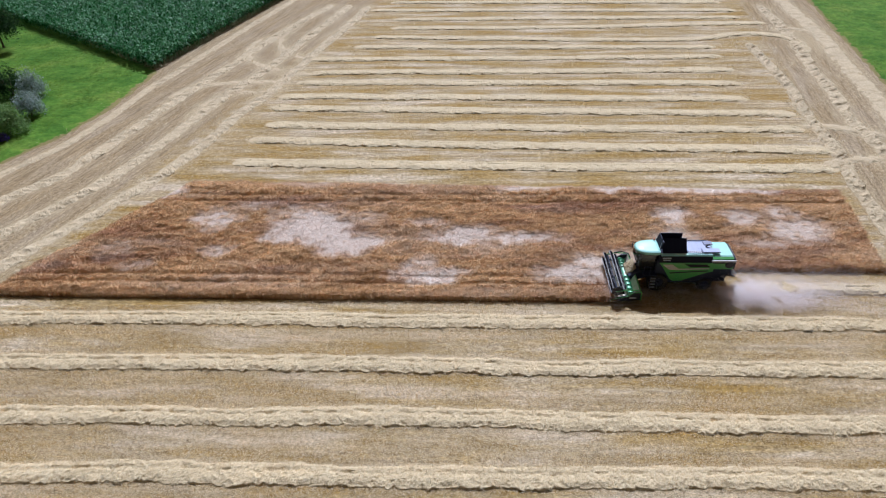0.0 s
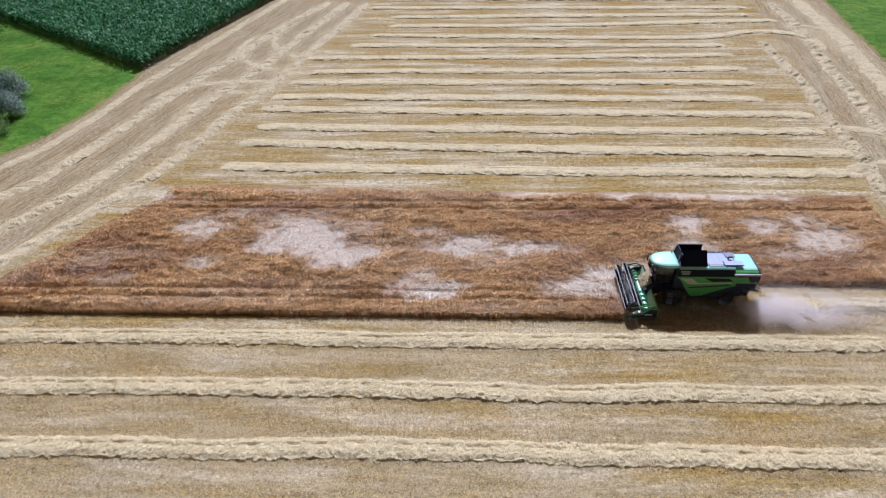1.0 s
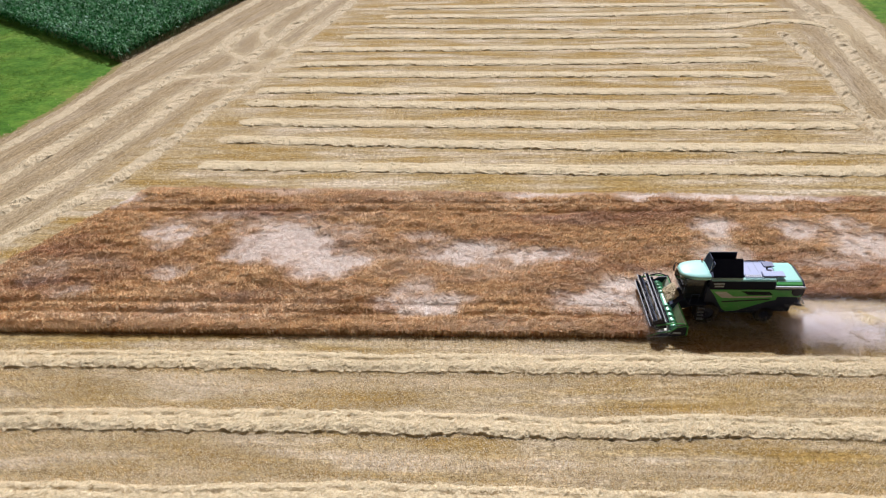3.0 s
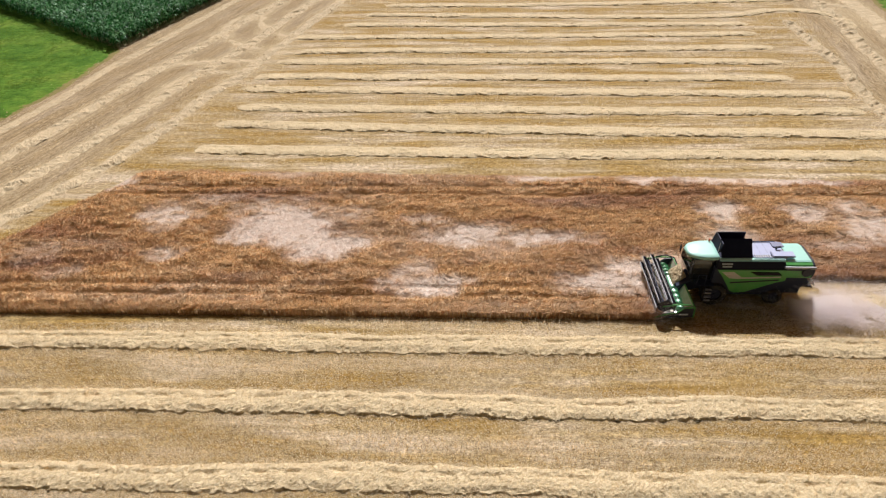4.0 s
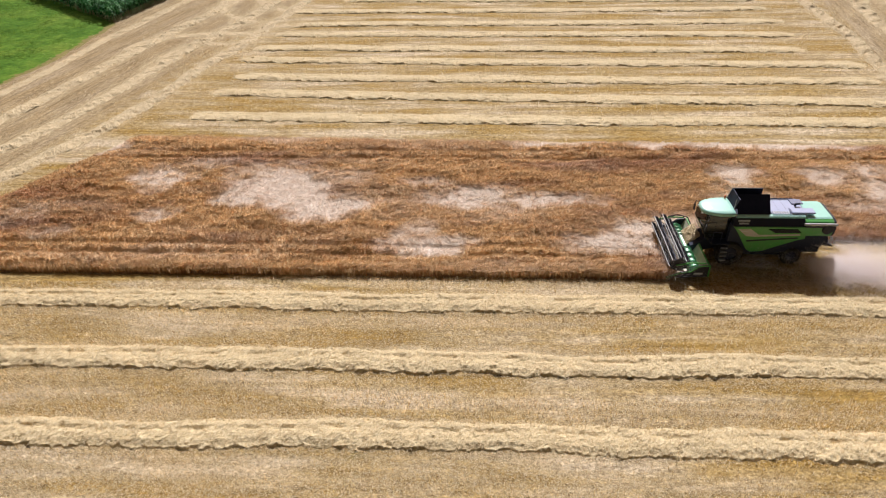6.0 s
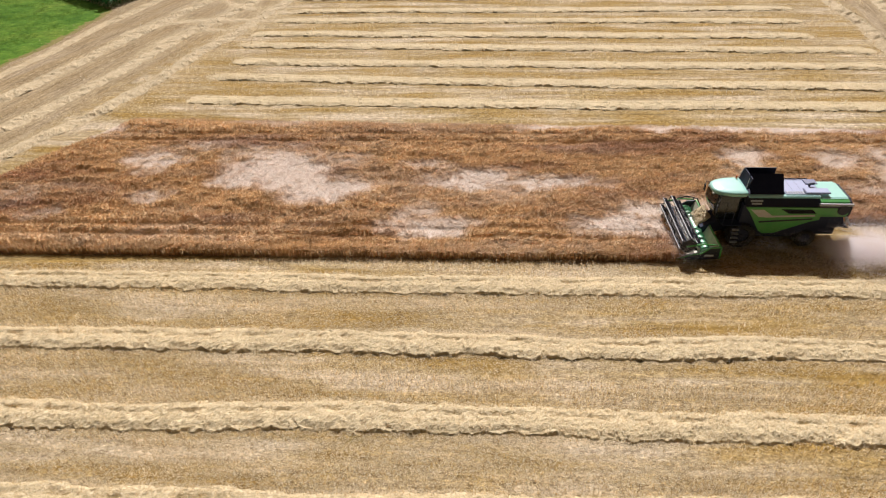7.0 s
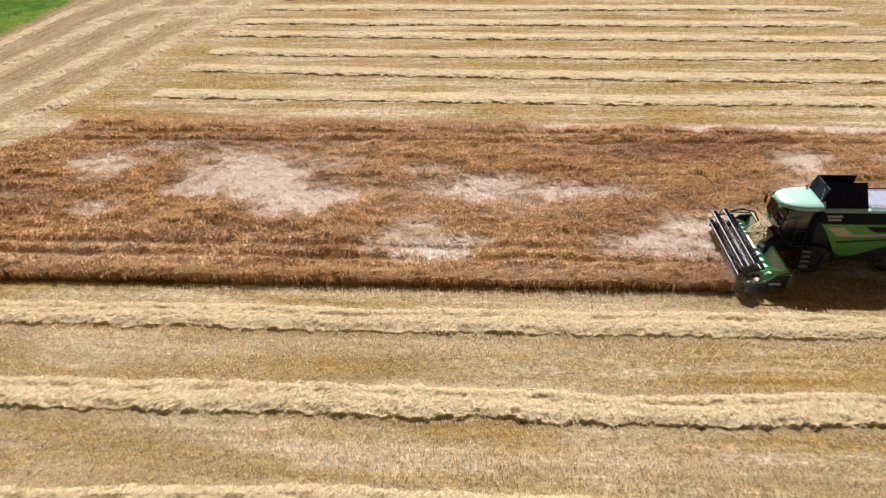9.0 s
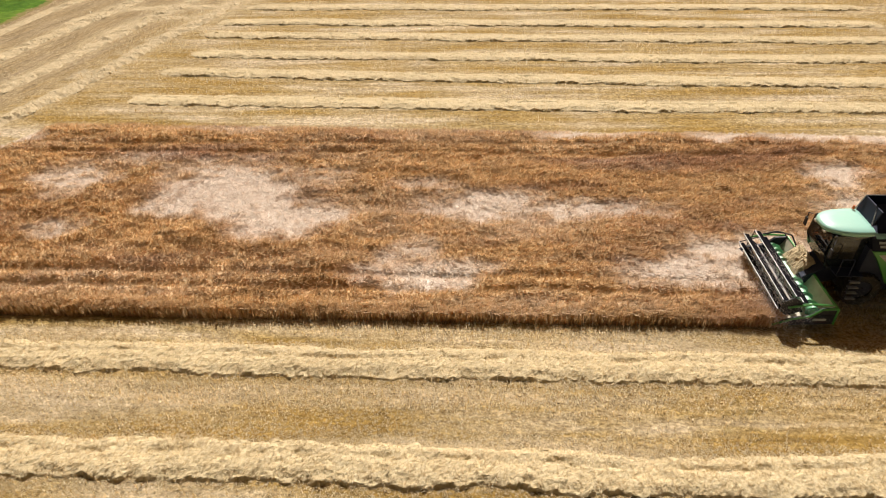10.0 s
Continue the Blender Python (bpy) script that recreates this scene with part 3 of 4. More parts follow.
    fast_mesh("loose_straw", vv, np.arange(3 * n).reshape(-1, 3), BLEACHED if bleached else STRAW, ob)
    return ob


NEAR_ROWS = [((-46, 25.9), (0, 24.2), (44, 22.7)), ((-48, 30.6), (-15, 29.5), (0, 28.9), (46, 26.9)),
             ((-50, 36.1), (-16, 34.9), (0, 34.1), (12, 33.4), (48, 32.0)), ((-54, 41.4), (-23, 40.2), (5, 38.9), (20, 38.2), (50, 36.7))]
for i, row in enumerate(NEAR_ROWS):
    build_windrow(row, 0.92, 0.20, 2, 10 + i)
FAR_ROWS = [((-25.5, 68.2), (8, 65.4), (46, 63.2)), ((-25, 74.0), (10, 70.6), (48, 67.6)), ((-23.7, 78.4), (10, 75.8), (47, 73.2)),
            ((-24.5, 83.9), (10, 81.0), (48, 78.0)), ((-23.8, 88.0), (10, 85.6), (43.6, 83.2)), ((-22.2, 93.0), (10, 91.2), (45, 88.9)),
            ((-20.5, 96.4), (-14.9, 97.0), (10, 95.6), (46, 94.4)), ((-21.7, 103.3), (10, 101.6), (46, 100.2)), ((-14.8, 108.9), (10, 107.0), (46.6, 104.7)),
            ((-11.8, 113.8), (10, 111.6), (41, 108.8), (52, 111.0), (57, 110.6), (60.6, 107.5), (60.2, 101)), ((-9, 118.7), (20, 117.2), (60, 116.9)), ((-8.8, 124.2), (57, 120.6)),
            ((-13.6, 130.5), (58, 124.9)), ((-10, 135.8), (57, 130.8)), ((-10, 141.4), (57, 136.6)), ((-10, 147), (57, 142))]
for i, row in enumerate(FAR_ROWS):
    build_windrow(row, 1.08, 0.21, 1, 40 + i, teeth=0.2, beat_length=1.2)
for i, row in enumerate(LEFT_ROWS):
    build_windrow(row, 0.8 if i == 0 else 1.0, 0.22 if i == 0 else 0.32, True, 70 + i, 0.25, "flattened pale straw windrow curving along the field edge", "straw windrows on the headland", 0.6, 1.4 if i == 0 else 2.0, 1.5, bleached=True, flat=True)
for i, row in enumerate(CROSS_ROWS):
    build_windrow(row, 0.75, 0.13, True, 80 + i, 0.6, "thin straw trail crossing the headland stubble", "straw windrows on the headland", 0.6, 2.3, bleached=True, flat=True)
for i, row in enumerate(RIGHT_ROWS):
    build_windrow(row, (0.9, 1.1, 1.5)[i], (0.36, 0.34, 0.2)[i], True, 90 + i, 0.25, "lumpy pale straw windrow along the field edge", "straw windrows on the headland", (0.85, 0.85, 0.5)[i], 1.3 if i < 2 else 1.7, 1.3, bleached=True, flat=i > 0)
for i, row in enumerate(RIGHT_CROSS):
    build_windrow(row, 0.9, 0.2, True, 95 + i, 0.2, "straw trail running out over the headland rows", "straw windrows on the headland", 0.4, 1.5, bleached=True, flat=True)
build_windrow(((26.5, 42.4), (34, 42.0), (44, 41.5)), 0.8, 0.3, True, 105, 0, "freshly dropped straw windrow behind the harvester")


# ---- stubble stalks ----
def joined(sets):
    starts = np.cumsum([0] + [len(v) for v, f in sets[:-1]])
    return np.concatenate([v for v, f in sets]), np.concatenate([f + s for (v, f), s in zip(sets, starts)])


def build_stubble():
    upright, lying = [], []
    # area, upright stalks and lying straws a square metre, size
    for x0, x1, y0, y1, stand, lie, size in ((-45, 46, 22, 42, 90, 300, 1.0), (-32, 50, 61, 92, 9, 9, 1.4), (-16, 56, 92, 135, 2, 5, 2.0), (15, 45, 39.5, 46, 30, 60, 1.0),
                                             (-62, -14, 44, 118, 0.5, 19, 1.7), (41, 66, 40, 120, 0.5, 14, 1.7)):
        for out, per in ((upright, stand), (lying, lie)):
            n = int((x1 - x0) * (y1 - y0) * per)
            x, y = RNG.uniform(x0, x1, n), RNG.uniform(y0, y1, n)
            if out is upright:
                d = y - SLOPE * x
                y = SLOPE * x + np.round(d / 0.16) * 0.16 + RNG.normal(0, 0.025, n)   # drill rows
            k = ~in_crop(x, y - 0.1) & (side_of(x, y, (-53.6, 70.5), (-46.5, 96.0)) < 0.4) & (side_of(x, y, (59.5, 60), (83.0, 170)) > 0)
            band = cloud(x * 0.06, (y - SLOPE * x) * 0.75, 88 if out is upright else 89)
            k &= (band > 0.22 + 0.36 * RNG.random(n)) | (chaff_at(x, y) > 0.2 + 0.5 * RNG.random(n))
            k &= (np.abs(side_of(x, y, (-47.6, 68.0), (-30.0, 128.0))) > 1.5) | (RNG.random(n) > 0.8)
            x, y = x[k], y[k]
            n = len(x)
            z = ground_height(x, y)
            if out is upright:
                h, lean, w = RNG.uniform(0.16, 0.34, n) * (0.6 + 0.4 * size), RNG.uniform(0.02, 0.12, n) * size, RNG.uniform(0.014, 0.036, n) * size
                z = z - 0.02
            else:
                h, lean, w = RNG.uniform(0.0, 0.02, n), RNG.uniform(0.06, 0.18, n) * size, RNG.uniform(0.014, 0.03, n) * size
                z = z + 0.012
            out.append(blades(np.stack([x, y, z], 1), h, w, lean, len(out) + 5 * (out is lying)))
    tagged(fast_mesh("stubble", *joined(upright), STUBBLE), "short dry golden cereal stubble in drill rows", "stubble", kind="stuff")
    tagged(fast_mesh("chopped_straw", *joined(lying), STRAW), "pale chopped straw strewn over the stubble", "straw", kind="stuff")


build_stubble()


# ---- meadow, maize, shrubs ----
def sheet(name, outline, material, label, z=0.06, cell=1.2, seed=0):
    """A flat, slightly uneven area inside a convex outline (counter-clockwise)."""
    xs = np.arange(min(p[0] for p in outline), max(p[0] for p in outline) + cell, cell)
    ys = np.arange(min(p[1] for p in outline), max(p[1] for p in outline) + cell, cell)
    x, y = [a.ravel() for a in np.meshgrid(xs, ys, indexing="ij")]
    d = np.full_like(x, 1e9)
    for a, b in zip(outline, outline[1:] + outline[:1]):
        d = np.minimum(d, side_of(x, y, a, b))
    d = d + 0.9 * (cloud(x * 0.6, y * 0.6, seed) - 0.5)
    zz = -0.09 + (z + 0.09 + 0.12 * cloud(x * 0.5, y * 0.5, seed + 1)) * np.clip((d + 0.8) / 1.6, 0, 1)
    f = grid_faces(len(xs), len(ys))
    f = f[(d > -0.8)[f].any(1)]
    used, f = np.unique(f, return_inverse=True)
    ob = fast_mesh(name, np.stack([x, y, zz], 1)[used], f.reshape(-1, 4), material, smooth=True)
    attribute(ob, "rim", np.clip(1 - d / 1.4, 0, 1)[used])
    return tagged(ob, label, "grass", kind="structure")


MEADOW_LEFT = [(-150, 40), (-69.0, 45), (-53.8, 69.3), (-50.0, 76.4), (-47.6, 83.2), (-46.4, 90.0), (-45.4, 99.6), (-84, 133), (-150, 153)]
MEADOW_RIGHT = [(59.0, 60), (150, 60), (150, 170), (82.6, 170)]
sheet("meadow_left", MEADOW_LEFT, GRASS, "short mown bright green grass beside the field", cell=0.5, seed=201)
sheet("meadow_right", MEADOW_RIGHT, GRASS, "bright green grass strip beside the field", cell=0.6, seed=211)


def build_grass_blades():
    n = 60000
    x, y = RNG.uniform(-90, -44, n), RNG.uniform(60, 126, n)
    k = (side_of(x, y, (-54.0, 70.0), (-46.8, 97.0)) > 1.0) & (side_of(x, y, (-46.5, 98.3), (-84, 129)) > 0)
    x, y = x[k], y[k]
    n = 26000
    x2, y2 = RNG.uniform(58, 90, n), RNG.uniform(70, 140, n)
    k = side_of(x2, y2, (59.5, 60), (83.0, 170)) < 0
    x, y = np.r_[x, x2[k]], np.r_[y, y2[k]]
    v, f = blades(np.stack([x, y, 0 * x + 0.12], 1), RNG.uniform(0.02, 0.06, len(x)), RNG.uniform(0.06, 0.14, len(x)), 0.2, 31)
    return tagged(fast_mesh("grass", v, f, BLADE), "tufts of short green meadow grass", "grass", kind="stuff")


build_grass_blades()

CORN_A, CORN_B, CORN_C = (-46.3, 99.0), (-33.0, 139.7), (-84.0, 128.5)


def build_maize():
    """Rows of maize plants: each a stalk with arching leaves."""
    rows = []
    d = np.array([CORN_B[0] - CORN_A[0], CORN_B[1] - CORN_A[1]])
    d /= np.hypot(*d)
    nrm = np.array([-d[1], d[0]])
    for k in range(95):
        s = np.arange(-40, 70, 0.30)
        p = np.array(CORN_A) + nrm * (0.4 + 0.72 * k) + d * s[:, None]
        rows.append(p + RNG.normal(0, 0.07, p.shape))
    p = np.concatenate(rows)
    k = (side_of(p[:, 0], p[:, 1], CORN_A, CORN_C) < -0.3) & (p[:, 1] < 150)
    p = p[k]
    n = len(p)
    tall = RNG.uniform(2.15, 2.65, n) + 0.3 * (cloud(p[:, 0] * 0.15, p[:, 1] * 0.15, 301) - 0.5)
    verts, faces, off = [], [], 0
    for j in range(7):
        a = RNG.uniform(0, 2 * np.pi, n)
        base = tall * RNG.uniform(0.3, 0.97, n)
        ln = RNG.uniform(0.5, 0.95, n)
        w = RNG.uniform(0.07, 0.125, n)
        way = np.stack([np.cos(a), np.sin(a), 0 * a], 1)
        sd = np.stack([-np.sin(a), np.cos(a), 0 * a], 1) * w[:, None]
        up = np.array([0, 0, 1.0])
        o = np.c_[p, base]
        m1 = o + way * (ln * 0.45)[:, None] + up * (ln * RNG.uniform(0.15, 0.45, n))[:, None]
        m2 = o + way * ln[:, None] + up * (ln * RNG.uniform(-0.35, 0.15, n))[:, None]
        q = np.stack([o - sd * 0.5, o + sd * 0.5, m1 + sd, m1 - sd, m2], 1).reshape(-1, 3)
        i = np.arange(n)[:, None] * 5 + off
        faces += [i + [0, 1, 2], i + [0, 2, 3], i + [3, 2, 4]]
        verts.append(q)
        off += len(q)
    # stalk and upright top
    a = RNG.uniform(0, 2 * np.pi, n)
    sd = np.stack([np.cos(a), np.sin(a), 0 * a], 1) * 0.025
    o = np.c_[p, 0 * tall]
    q = np.stack([o - sd, o + sd, np.c_[p, tall + 0.15]], 1).reshape(-1, 3)
    faces.append(np.arange(n)[:, None] * 3 + off + [0, 1, 2])
    verts.append(q)
    ob = fast_mesh("maize_field", np.concatenate(verts), np.concatenate(faces), MAIZE)
    tagged(ob, "dense tall dark green maize in straight rows", "maize", kind="stuff")
    return ob


build_maize()
# soil sheet whose dark colour carries the shade among the plants
sheet("maize_soil", [(-47.4, 103.2), (-35.0, 141), (-31, 155), (-110, 155), (-84, 133.5)], SOIL, "bare soil under the maize, coloured dark for shade", z=0.1, cell=1.0, seed=221)


def leaf_cloud(centre, radii, count, size, seed):
    """Small leaves in uneven clumps over and within a rounded crown."""
    r = np.random.default_rng(seed)
    m = max(14, count // 90)
    cl = r.normal(0, 1, (m, 3))
    cl /= np.linalg.norm(cl, axis=1)[:, None]
    cl *= r.uniform(0.45, 1.0, m)[:, None]
    cl[:, 2] = np.abs(cl[:, 2]) * 1.0 - 0.15
    i = r.integers(0, m, count)
    p = cl[i] + r.normal(0, 0.17, (count, 3))
    p = p * np.array(radii) + np.array(centre)
    a, b = r.normal(0, 1, (count, 3)), r.normal(0, 1, (count, 3))
    a /= np.linalg.norm(a, axis=1)[:, None]
    b /= np.linalg.norm(b, axis=1)[:, None]
    s = r.uniform(0.6, 1.3, count)[:, None] * size
    v = np.stack([p - a * s * 0.5, p + b * s * 0.35, p + a * s * 0.6, p - b * s * 0.35], 1).reshape(-1, 3)
    return v, np.arange(4 * count).reshape(-1, 4)


BARK = paint("bark", (0.10, 0.075, 0.05), 0.9, dust=0.3, coat=0)


def limb(bm, a, b, r0, r1, n=7):
    a, b = Vector(a), Vector(b)
    q = (b - a).to_track_quat("Z", "Y").to_matrix().to_4x4()
    bmesh.ops.create_cone(bm, cap_ends=True, segments=n, radius1=r0, radius2=r1, depth=(b - a).length,
                          matrix=Matrix.Translation((a + b) / 2) @ q)


def part(name, bm, material, parent=None, label="", smooth=False):
    me = bpy.data.meshes.new(name)
    bmesh.ops.recalc_face_normals(bm, faces=bm.faces)
    bm.to_mesh(me)
    bm.free()
    me.materials.append(material)
    if smooth:
        me.polygons.foreach_set("use_smooth", np.full(len(me.polygons), True))
    ob = new(name, me)
    ob.parent = parent
    return tagged(ob, label)


def empty(name, m):
    ob = new(name)
    ob.matrix_world = m
    ob.empty_display_size = 0.3
    return ob


def shrub(kind, x, y, radii, trunk, count, size, material, label, seed, category="shrub"):
    ob = empty(kind, Matrix.Translation((x, y, 0.05)))
    bm = bmesh.new()
    r = random.Random(seed)
    limb(bm, (0, 0, -0.1), (0.05, 0, trunk), 0.09 * radii[0] / 1.5, 0.06 * radii[0] / 1.5)
    for k in range(7):
        a = k * 0.9 + r.random()
        limb(bm, (0.03, 0, trunk * 0.8), (math.cos(a) * radii[0] * 0.6, math.sin(a) * radii[1] * 0.6, trunk + radii[2] * r.uniform(0.4, 1.0)), 0.05 * radii[0] / 1.5, 0.015)
    part("trunk", bm, BARK, ob)
    v, f = leaf_cloud((0, 0, trunk + radii[2] * 0.25), radii, count, size, seed)
    fast_mesh("crown", v, f, material, ob)
    return tagged(ob, label, category, "garden shrubs at the meadow")


LEAF_DARK = leaf_material("dark_leaf", [(0.0, (0.012, 0.035, 0.012)), (1.0, (0.05, 0.10, 0.03))], through=0.5)
LEAF_SILVER = leaf_material("silvery_leaf", [(0.0, (0.15, 0.20, 0.17)), (1.0, (0.48, 0.55, 0.52))], through=0.5)
LEAF_GREEN = leaf_material("fresh_leaf", [(0.0, (0.10, 0.18, 0.05)), (1.0, (0.30, 0.42, 0.16))], through=0.5)
PETAL = leaf_material("violet_petal", [(0.0, (0.08, 0.05, 0.30)), (1.0, (0.25, 0.18, 0.65))])
shrub("shrub", -64.0, 90.5, (2.5, 2.3, 3.4), 0.5, 4200, 0.24, LEAF_DARK, "dark green rounded shrub on the meadow", 401)
shrub("shrub", -60.2, 89.6, (1.9, 1.9, 3.0), 0.5, 3600, 0.22, LEAF_SILVER, "silvery grey-green bushy shrub on the meadow", 402)
shrub("shrub", -57.4, 83.0, (1.9, 1.9, 2.6), 0.4, 3600, 0.22, LEAF_SILVER, "silvery grey spreading shrub on the meadow", 403)
shrub("shrub", -57.6, 77.6, (2.4, 2.2, 2.9), 0.4, 4400, 0.24, LEAF_GREEN, "fresh green rounded shrub on the meadow", 404)
shrub("shrub", -61.6, 80.6, (2.4, 2.2, 2.7), 0.4, 4000, 0.24, LEAF_GREEN, "fresh green rounded shrub on the meadow", 407)
shrub("flower_clump", -57.3, 75.2, (0.8, 0.8, 0.7), 0.2, 600, 0.15, PETAL, "clump of violet-blue flowers in the grass", 405, "flowers")
shrub("tree", -77.5, 112.5, (3.6, 3.4, 4.2), 2.6, 7000, 0.3, LEAF_DARK, "dark green broadleaf tree beside the maize", 406, "tree")


# ---- combine harvester; local x runs to its rear, y away from the near side ----
def box(bm, x0, x1, y0, y1, z0, z1, bevel=0.0):
    g = bmesh.ops.create_cube(bm, size=1.0, matrix=Matrix.Translation(((x0 + x1) / 2, (y0 + y1) / 2, (z0 + z1) / 2)) @ Matrix.Diagonal((x1 - x0, y1 - y0, z1 - z0, 1)))
    if bevel:
        e = list({e for v in g["verts"] for e in v.link_edges})
        bmesh.ops.bevel(bm, geom=e, offset=bevel, segments=2, affect="EDGES", profile=0.6)


def prism(bm, outline, y0, y1):
    """An outline of (x, z) pushed from y0 to y1."""
    a = [bm.verts.new((x, y0, z)) for x, z in outline]
    b = [bm.verts.new((x, y1, z)) for x, z in outline]
    bm.faces.new(a)
    bm.faces.new(b[::-1])
    for i in range(len(a)):
        j = (i + 1) % len(a)
        bm.faces.new((a[i], b[i], b[j], a[j]))


def section(bm, outline, x0, x1, taper=0.0):
    """An outline of (y, z) pushed from x0 to x1."""
    a = [bm.verts.new((x0, y, z)) for y, z in outline]
    b = [bm.verts.new((x1, y, z)) for y, z in outline]
    bm.faces.new(a)
    bm.faces.new(b[::-1])
    for i in range(len(a)):
        j = (i + 1) % len(a)
        bm.faces.new((a[i], b[i], b[j], a[j]))


def rod(bm, points, radius, n=8):
    for a, b in zip(points, points[1:]):
        limb(bm, a, b, radius, radius, n)


def made(name, material, parent, build, label="", smooth=False, bevel=0.0):
    bm = bmesh.new()
    build(bm)
    if bevel:
        bmesh.ops.bevel(bm, geom=list(bm.edges), offset=bevel, segments=2, affect="EDGES", profile=0.6, clamp_overlap=True)
    return part(name, bm, material, parent, label, smooth)


def wheel(parent, x, y, radius, width):
    out = -1 if y < 0.3 else 1
    w = empty("wheel", Matrix.Identity(4))
    w.parent = parent
    w.location = (x, y, radius)
    turn = Matrix.Rotation(math.pi / 2, 4, "X")

    def tyre(bm):
        prof = [(radius * 0.58, -width * 0.42), (radius * 0.8, -width * 0.5), (radius * 0.95, -width * 0.47), (radius * 0.97, 0), (radius * 0.95, width * 0.47), (radius * 0.8, width * 0.5), (radius * 0.58, width * 0.42)]
        rings = []
        for k in range(32):
            a = k / 32 * 2 * math.pi
            rings.append([bm.verts.new((r * math.cos(a), yy, r * math.sin(a))) for r, yy in prof])
        for k in range(32):
            p, q = rings[k], rings[(k + 1) % 32]
            for i in range(len(prof) - 1):
                bm.faces.new((p[i], p[i + 1], q[i + 1], q[i]))
        for k in range(22):
            for s in (-1, 1):
                a = (k + (0.5 if s > 0 else 0)) / 22 * 2 * math.pi
                m = Matrix.Rotation(-a, 4, "Y") @ Matrix.Translation((radius * 0.985, s * width * 0.23, 0)) @ Matrix.Rotation(s * 0.6, 4, "X") @ Matrix.Diagonal((0.06, width * 0.52, 0.06, 1))
                bmesh.ops.create_cube(bm, size=1.0, matrix=m)

    def rim(bm):
        bmesh.ops.create_cone(bm, cap_ends=True, segments=28, radius1=radius * 0.6, radius2=radius * 0.52, depth=width * 0.5, matrix=Matrix.Translation((0, out * width * 0.1, 0)) @ turn)
        bmesh.ops.create_cone(bm, cap_ends=True, segments=16, radius1=radius * 0.2, radius2=radius * 0.16, depth=width * 0.7, matrix=Matrix.Translation((0, out * width * 0.12, 0)) @ turn)

    made("tyre", RUBBER, w, tyre, "dusty black lugged tyre")
    made("rim", DARK, w, rim, "dusty dark steel rim")
    return w


def build_harvester():
    h = empty("combine_harvester", pose(17.75, 43.7, 0, 0, 0, -2.6))
    tagged(h, "green and black combine harvester cutting the standing crop", "harvester")
    N, F = -1.1, 1.8                                   # near and far flanks
    made("chassis", DARK, h, lambda bm: (box(bm, 0.9, 7.0, N + 0.12, F - 0.12, 0.95, 3.1), box(bm, 0.6, 6.2, -0.6, 1.3, 0.45, 1.0)))
    panel = [(1.0, 3.03), (5.75, 3.0), (5.75, 2.12), (5.2, 2.0), (3.2, 1.1), (2.5, 1.05), (2.2, 1.25), (1.35, 2.6)]
    for y0, y1 in ((N - 0.03, N + 0.1), (F - 0.1, F + 0.03)):
        made("side_panel", GREEN, h, lambda bm: prism(bm, panel, y0, y1), bevel=0.02)
    made("stripe", BEIGE, h, lambda bm: prism(bm, [(1.32, 2.86), (2.15, 2.86), (2.75, 2.42), (5.35, 2.5), (5.4, 2.38), (2.5, 2.28), (1.95, 2.32)], N - 0.042, N - 0.026), "beige-grey decal stripe")
    louver = made("air_grille", BOARD, h, lambda bm: prism(bm, [(3.2, 2.9), (5.1, 2.88), (5.42, 2.6), (3.75, 2.58)], N - 0.05, N - 0.02), "black side air grille")
    for k in range(3):
        made("slat", BLACK, louver, lambda bm: prism(bm, [(3.35 + 0.14 * k, 2.84 - k * 0.09), (5.12 + 0.08 * k, 2.83 - k * 0.09), (5.14 + 0.08 * k, 2.8 - k * 0.09), (3.4 + 0.14 * k, 2.81 - k * 0.09)], N - 0.075, N - 0.045))
    made("seam", BLACK, h, lambda bm: prism(bm, [(2.0, 2.0), (5.3, 2.24), (5.3, 2.14), (2.1, 1.88)], N - 0.042, N - 0.026), "black recess between the side panels")
    made("name_plate", LETTER, h, lambda bm: (box(bm, 1.55, 1.98, N - 0.045, N - 0.03, 2.66, 2.72)), "small pale marking")
    made("upper_band", BLACK, h, lambda bm: section(bm, [(N + 0.02, 3.03), (N + 0.40, 3.47), (N + 0.6, 3.47), (N + 0.6, 3.03)], 1.0, 5.55), "black upper side band", bevel=0.01)
    for k, (a, b) in enumerate(((1.3, 2.05), (1.34, 1.98))):
        made("badge", LETTER, h, lambda bm: section(bm, [(N + 0.10 + 0.11 * (1 - k), 3.155 + 0.134 * (1 - k)), (N + 0.17 + 0.11 * (1 - k), 3.24 + 0.134 * (1 - k)), (N + 0.18 + 0.11 * (1 - k), 3.23 + 0.134 * (1 - k)), (N + 0.11 + 0.11 * (1 - k), 3.145 + 0.134 * (1 - k))], a, b), "pale maker's badge as plain bars")
    made("shoulder", MINT, h, lambda bm: section(bm, [(N + 0.37, 3.45), (N + 0.47, 3.54), (N + 0.7, 3.56), (N + 0.7, 3.42)], 1.2, 5.6), "pale green top edge", bevel=0.015)
    made("far_shoulder", MINT, h, lambda bm: section(bm, [(F - 0.1, 3.0), (F - 0.3, 3.5), (F - 0.6, 3.5), (F - 0.6, 3.0)], 1.2, 5.6), "pale green top edge", bevel=0.015)
    for k in range(26):
        made("perforation", DARK, h, lambda bm: section(bm, [(N + 0.49, 3.545), (N + 0.49, 3.556), (N + 0.62, 3.569), (N + 0.62, 3.556)], 3.55 + 0.078 * k, 3.585 + 0.078 * k))
